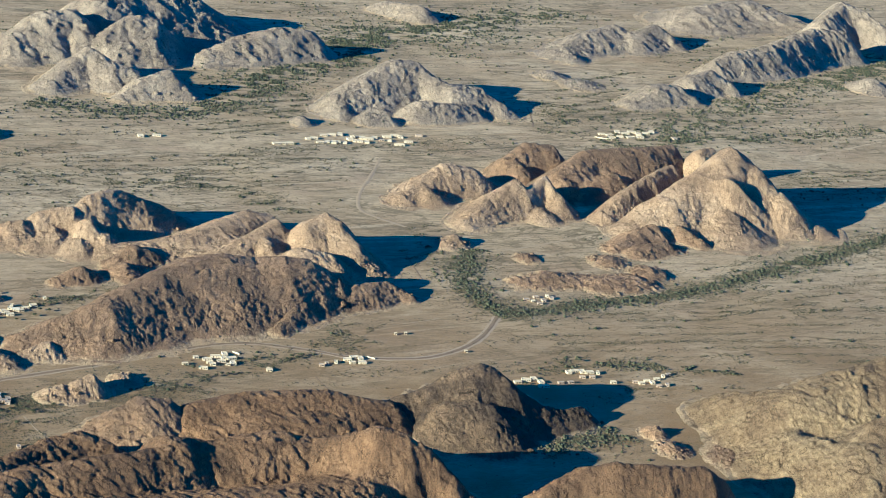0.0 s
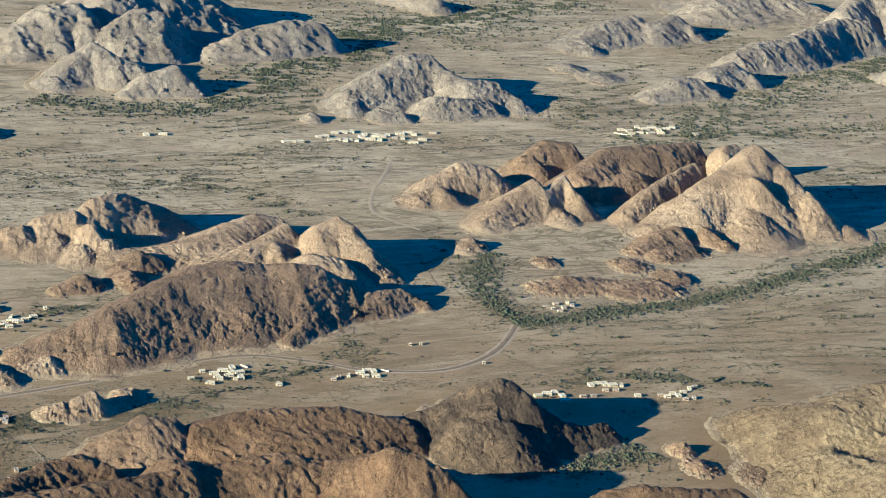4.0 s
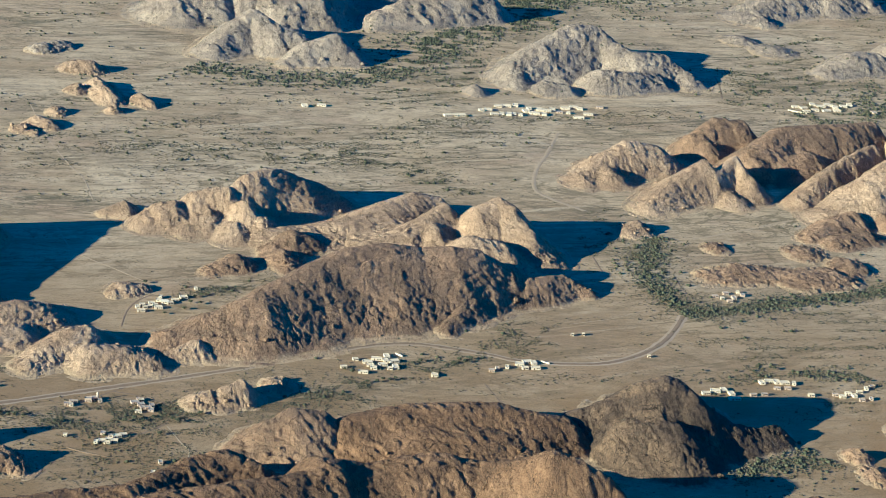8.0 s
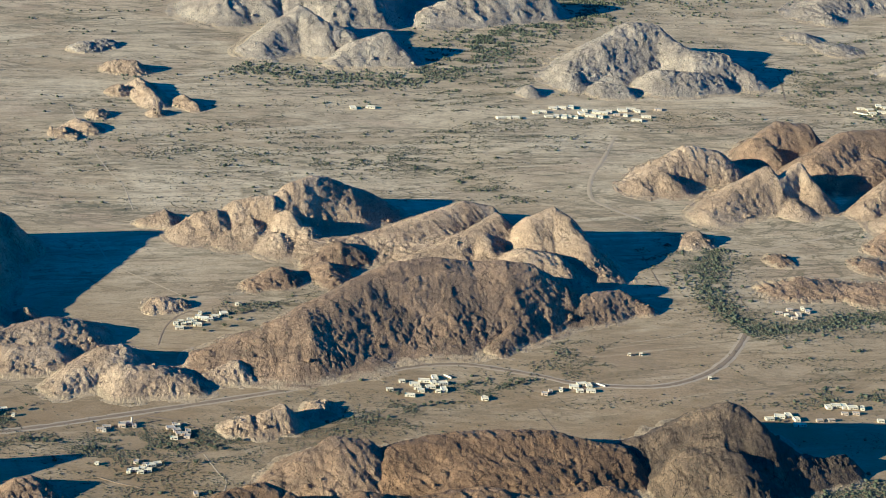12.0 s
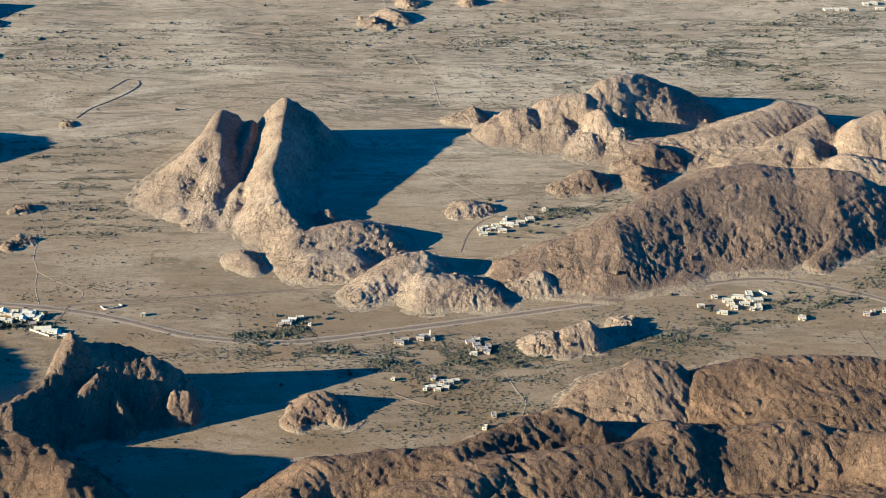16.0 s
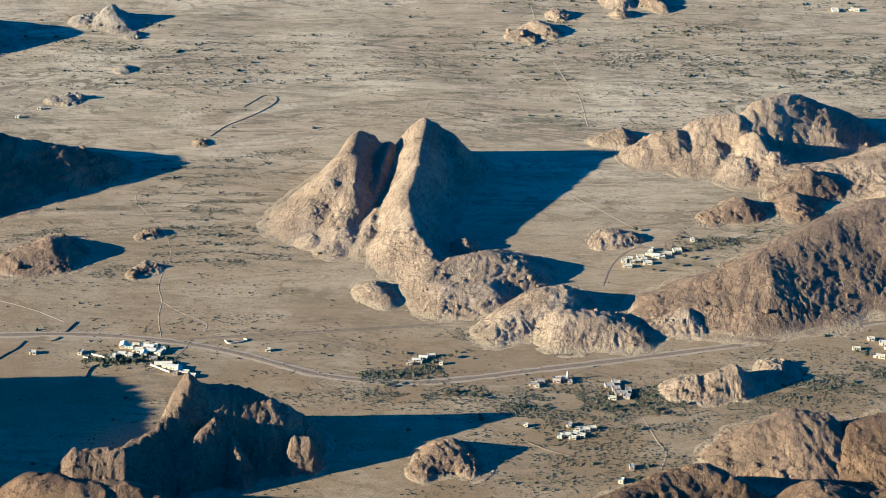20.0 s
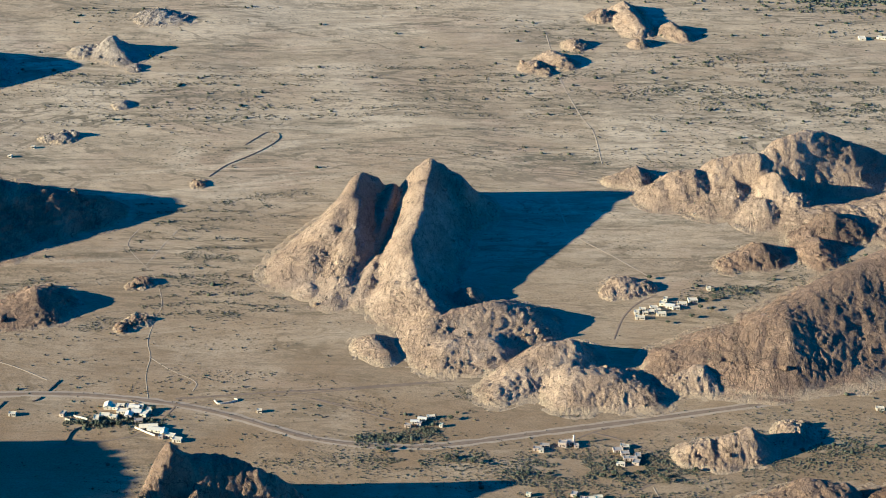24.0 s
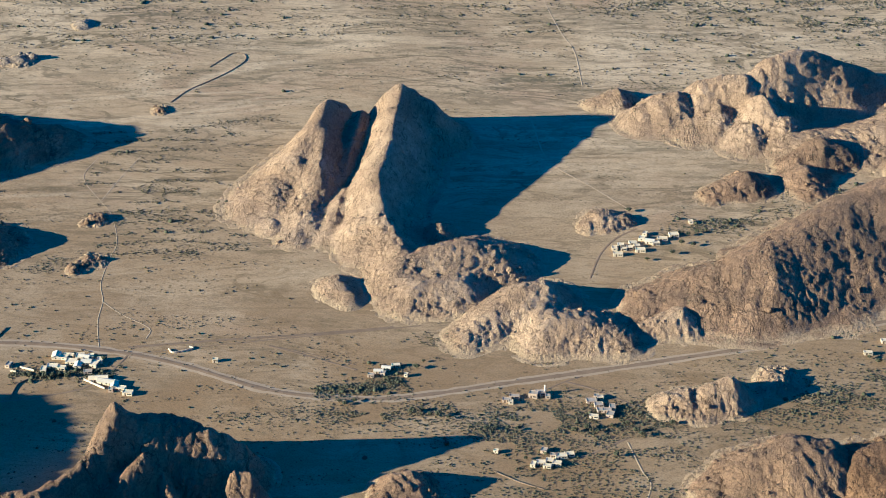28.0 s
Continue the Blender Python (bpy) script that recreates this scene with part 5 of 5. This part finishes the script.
wash([(-151, 1658), (-117, 1664), (-95, 1677)], 6, 1104, 1.4)
wash([(-109, 1670), (-88, 1729), (-76, 1746)], 5, 736, 1.3)
wash([(-146, 1622), (-122, 1623), (-81, 1635), (-56, 1644)], 7, 620, 1.5)
wash([(-46, 1615), (-22, 1626), (7, 1637), (65, 1650), (128, 1667), (193, 1688), (244, 1709)], 9, 873, 1.5)
wash([(-37, 1607), (4, 1607), (45, 1622), (107, 1639), (170, 1656), (241, 1679)], 16, 690, 1.3)
wash([(-10, 1548), (21, 1561), (53, 1600), (94, 1623)], 18, 552, 1.3)
wash([(-214, 1623), (-179, 1617), (-131, 1633), (-96, 1623)], 10, 598, 1.2)
wash([(-362, 1658), (-340, 1658), (-316, 1667), (-293, 1662)], 4, 1104, 1.5)
wash([(535, 1745), (589, 1726), (618, 1752), (663, 1740), (698, 1730), (731, 1717)], 7, 322, 1.9)
wash([(621, 1766), (678, 1752), (735, 1738), (795, 1717)], 5, 413, 2.2)
wash([(658, 1671), (714, 1677), (784, 1670)], 5, 368, 1.8)
wash([(576, 1827), (667, 1816), (764, 1824), (893, 1821), (1001, 1814)], 9, 252, 1.2)
wash([(623, 1884), (792, 1905), (1057, 1939)], 8, 206, 1.2)
wash([(594, 1756), (710, 1755), (976, 1758)], 10, 206, 1.2)
wash([(79, 2461), (148, 2444), (290, 2434), (430, 2402)], 14, 276, 1.5)
wash([(81, 2503), (261, 2502), (449, 2517)], 10, 206, 1.5)
wash([(5, 2478), (126, 2456), (215, 2449), (314, 2444)], 16, 368, 1.5)
wash([(-137, 2498), (-26, 2504), (97, 2564), (194, 2633)], 8, 276, 1.4)
wash([(16, 2241), (55, 2263), (82, 2233)], 14, 276, 1.2)
wash([(-484, 1872), (-461, 1896), (-440, 1912)], 7, 505, 1.2)
wash([(-404, 1799), (-377, 1827), (-372, 1858)], 6, 505, 1.2)
wash([(-329, 2097), (-296, 2125), (-239, 2140)], 5, 505, 1.2)
wash([(-355, 1984), (-297, 1971), (-256, 1963)], 5, 413, 1.2)
wash([(-355, 1930), (-299, 1924), (-241, 1926)], 5, 413, 1.2)
wash([(-296, 1849), (-261, 1866), (-214, 1872)], 7, 459, 1.2)
wash([(80, 1936), (119, 1947), (149, 1970)], 11, 560, 1.6)
wash([(364, 1791), (401, 1800), (430, 1826)], 9, 644, 1.6)
wash([(333, 2383), (385, 2346), (415, 2309)], 18, 322, 1.5)
wash([(-407, 2086), (-330, 2104), (-279, 2098)], 2.2, 193, 1.42)
wash([(-410, 2063), (-327, 2082), (-252, 2079)], 2.2, 193, 1.42)
wash([(-383, 2045), (-323, 2060), (-262, 2055)], 2.2, 193, 1.42)
wash([(-386, 2022), (-319, 2039), (-271, 2032)], 2.2, 193, 1.42)
wash([(-389, 2001), (-316, 2018), (-246, 2014)], 2.2, 193, 1.42)
wash([(-393, 1979), (-312, 1997), (-255, 1992)], 2.2, 193, 1.42)
wash([(-366, 1962), (-308, 1977), (-265, 1970)], 2.2, 193, 1.42)
wash([(-370, 1941), (-305, 1957), (-240, 1953)], 2.2, 193, 1.42)
wash([(-373, 1921), (-302, 1937), (-249, 1932)], 2.2, 193, 1.42)
wash([(-376, 1901), (-298, 1918), (-258, 1912)], 2.2, 193, 1.42)
wash([(-351, 1885), (-295, 1899), (-234, 1896)], 2.2, 193, 1.42)
wash([(-354, 1866), (-292, 1881), (-243, 1876)], 2.2, 193, 1.42)
wash([(-358, 1847), (-289, 1862), (-219, 1860)], 2.2, 193, 1.42)
wash([(638, 1911), (798, 1921), (949, 1929), (1075, 1929)], 2.5, 147, 1.5)
wash([(646, 1886), (789, 1895), (939, 1903), (1062, 1902)], 2.5, 147, 1.5)
wash([(654, 1861), (780, 1870), (928, 1877), (1051, 1876)], 2.5, 147, 1.5)
wash([(586, 1836), (771, 1845), (918, 1852), (1039, 1850)], 2.5, 147, 1.5)
wash([(594, 1813), (763, 1820), (908, 1827), (1028, 1825)], 2.5, 147, 1.5)
wash([(601, 1789), (755, 1796), (898, 1802), (1017, 1801)], 2.5, 147, 1.5)
wash([(609, 1766), (747, 1773), (889, 1778), (1006, 1776)], 2.5, 147, 1.5)
wash([(616, 1744), (739, 1750), (879, 1755), (995, 1753)], 2.5, 147, 1.5)
wash([(138, 2548), (248, 2571), (476, 2598)], 3.5, 138, 1.8)
wash([(104, 2521), (245, 2548), (559, 2584)], 3.5, 138, 1.8)
wash([(72, 2495), (243, 2525), (493, 2553)], 3.5, 138, 1.8)
wash([(40, 2469), (241, 2502), (575, 2539)], 3.5, 138, 1.8)
wash([(141, 2459), (240, 2479), (510, 2509)], 3.5, 138, 1.8)
wash([(109, 2434), (238, 2457), (447, 2479)], 3.5, 138, 1.8)
wash([(77, 2409), (236, 2435), (526, 2466)], 3.5, 138, 1.8)
wash([(46, 2385), (234, 2414), (463, 2437)], 3.5, 138, 1.8)
wash([(390, 2937), (476, 2977), (572, 3012)], 3.5, 229, 1.95)
wash([(386, 2900), (470, 2939), (563, 2973)], 3.5, 229, 1.95)
wash([(381, 2865), (465, 2902), (553, 2935)], 3.5, 229, 1.95)
wash([(377, 2830), (460, 2867), (543, 2898)], 3.5, 229, 1.95)
wash([(373, 2796), (455, 2831), (535, 2862)], 3.5, 229, 1.95)
wash([(369, 2762), (450, 2797), (526, 2826)], 3.5, 229, 1.95)
wash([(365, 2729), (445, 2763), (517, 2791)], 3.5, 229, 1.95)
wash([(361, 2697), (440, 2731), (509, 2757)], 3.5, 229, 1.95)
wash([(358, 2666), (436, 2698), (501, 2724)], 3.5, 229, 1.95)
wash([(553, 2241), (590, 2263), (649, 2296)], 2.5, 170, 1.65)
wash([(554, 2209), (583, 2230), (641, 2263)], 2.5, 170, 1.65)
wash([(555, 2178), (576, 2198), (633, 2230)], 2.5, 170, 1.65)
wash([(528, 2147), (568, 2167), (625, 2198)], 2.5, 170, 1.65)
wash([(529, 2117), (562, 2137), (617, 2167)], 2.5, 170, 1.65)
wash([(530, 2088), (555, 2107), (610, 2136)], 2.5, 170, 1.65)
wash([(505, 2059), (548, 2078), (602, 2106)], 2.5, 170, 1.65)
wash([(506, 2031), (542, 2049), (595, 2077)], 2.5, 170, 1.65)
wash([(-458, 2482), (-384, 2487), (-77, 2534)], 3.5, 114, 1.65)
wash([(-586, 2436), (-379, 2460), (-63, 2509)], 3.5, 114, 1.65)
wash([(-535, 2417), (-375, 2435), (-49, 2484)], 3.5, 114, 1.65)
wash([(-483, 2399), (-371, 2409), (-35, 2460)], 3.5, 114, 1.65)
wash([(-433, 2381), (-367, 2384), (-21, 2436)], 3.5, 114, 1.65)
wash([(-557, 2338), (-363, 2360), (-8, 2413)], 3.5, 114, 1.65)
wash([(-508, 2320), (-359, 2336), (5, 2390)], 3.5, 114, 1.65)
wash([(971, 3107), (1059, 3144), (1171, 3220)], 4, 229, 2.1)
wash([(961, 3048), (1041, 3083), (1151, 3156)], 4, 229, 2.1)
wash([(950, 2992), (1023, 3024), (1131, 3094)], 4, 229, 2.1)
wash([(940, 2936), (1006, 2967), (1112, 3035)], 4, 229, 2.1)
wash([(930, 2883), (989, 2912), (1093, 2977)], 4, 229, 2.1)
wash([(921, 2831), (973, 2858), (1075, 2921)], 4, 229, 2.1)
wash([(1160, 2539), (1257, 2565), (1371, 2586)], 3.5, 170, 1.95)
wash([(1150, 2514), (1246, 2539), (1359, 2560)], 3.5, 170, 1.95)
wash([(1141, 2489), (1235, 2514), (1348, 2534)], 3.5, 170, 1.95)
wash([(1131, 2465), (1225, 2489), (1336, 2509)], 3.5, 170, 1.95)
wash([(1122, 2441), (1214, 2464), (1325, 2484)], 3.5, 170, 1.95)
wash([(1113, 2417), (1204, 2440), (1314, 2459)], 3.5, 170, 1.95)
wash([(943, 2153), (1043, 2200), (1221, 2254)], 2.5, 147, 1.65)
wash([(944, 2120), (1029, 2166), (1205, 2217)], 2.5, 147, 1.65)
wash([(887, 2086), (1016, 2132), (1188, 2181)], 2.5, 147, 1.65)
wash([(888, 2054), (1003, 2098), (1173, 2146)], 2.5, 147, 1.65)
wash([(890, 2023), (990, 2066), (1157, 2112)], 2.5, 147, 1.65)
wash([(891, 1993), (977, 2034), (1142, 2079)], 2.5, 147, 1.65)
wash([(893, 1964), (965, 2003), (1128, 2047)], 2.5, 147, 1.65)
wash([(840, 1934), (953, 1973), (1113, 2015)], 2.5, 147, 1.65)
wash([(841, 1906), (941, 1944), (1100, 1984)], 2.5, 147, 1.65)
wash([(843, 1878), (930, 1915), (1086, 1954)], 2.5, 147, 1.65)
wash([(-35, 1639), (23, 1652), (99, 1669)], 5, 193, 1.42)
wash([(-14, 1627), (24, 1637), (95, 1653)], 5, 193, 1.42)
wash([(-27, 1610), (24, 1622), (92, 1638)], 5, 193, 1.42)
wash([(-7, 1598), (24, 1607), (88, 1622)], 5, 193, 1.42)
wash([(-19, 1582), (25, 1593), (109, 1610)], 5, 193, 1.42)
wash([(-31, 1566), (25, 1579), (106, 1596)], 5, 193, 1.42)
wash([(-11, 1555), (25, 1565), (102, 1581)], 5, 193, 1.42)
wash([(-23, 1540), (26, 1551), (99, 1566)], 5, 193, 1.42)
wash([(-4, 1529), (26, 1537), (95, 1552)], 5, 193, 1.42)
wash([(-16, 1514), (26, 1524), (92, 1538)], 5, 193, 1.42)
wash([(-27, 1499), (26, 1511), (88, 1525)], 5, 193, 1.42)

# ---- trees ----
trees("round dark green thorn tree beside the white settlement", [(226, 1744), (232, 1738), (252, 1717), (258, 1722), (264, 1721), (270, 1725), (243, 1715), (291, 1764), (299, 1769), (330, 1766), (336, 1773), (341, 1768), (347, 1776)])
trees("dark green tree on the dry plain", [(615, 1740), (632, 1762), (635, 1759), (596, 1752), (564, 1753), (558, 1689), (661, 1743), (673, 1740), (689, 1735), (696, 1730), (706, 1727), (718, 1731)])
trees("dark green tree at the farm village", [(100, 1933), (107, 1938), (114, 1945), (121, 1950), (128, 1957), (95, 1917), (104, 1914), (69, 1885), (88, 1898), (53, 1973)])
trees("dense dark tree in the junction farm garden", [(-354, 1658), (-349, 1657), (-343, 1656), (-338, 1656), (-333, 1657), (-329, 1659), (-323, 1658), (-345, 1675), (-304, 1685)])
trees("spreading green thorn tree near the road", [(-133, 1642), (-129, 1639), (-123, 1644), (-105, 1679), (-87, 1696), (-83, 1706), (-83, 1634), (-77, 1637), (-71, 1632), (-65, 1631), (-58, 1628), (-32, 1616), (-26, 1618), (-18, 1619), (-12, 1618)])
trees("green thorn tree in the dry valley", [(26, 1621), (34, 1625), (41, 1621), (50, 1630), (60, 1634), (66, 1624), (-4, 1581), (54, 1591), (70, 1619), (90, 1637)])
scatter_scrub()

# ---- loose boulders ----
for n, ob in enumerate([o for o in scene.objects if o.parent is None and o.get("category") in ("hill", "rock outcrop") and o.type == "MESH"]):
    if ob.location.length < 1 and len(ob.data.vertices) > 1500:
        near = min(v.co.y for v in ob.data.vertices) < 2150
        strew(ob, (16 if len(ob.data.vertices) > 8000 else 7) if near else 4, 1.5 if near else 2.2, n)
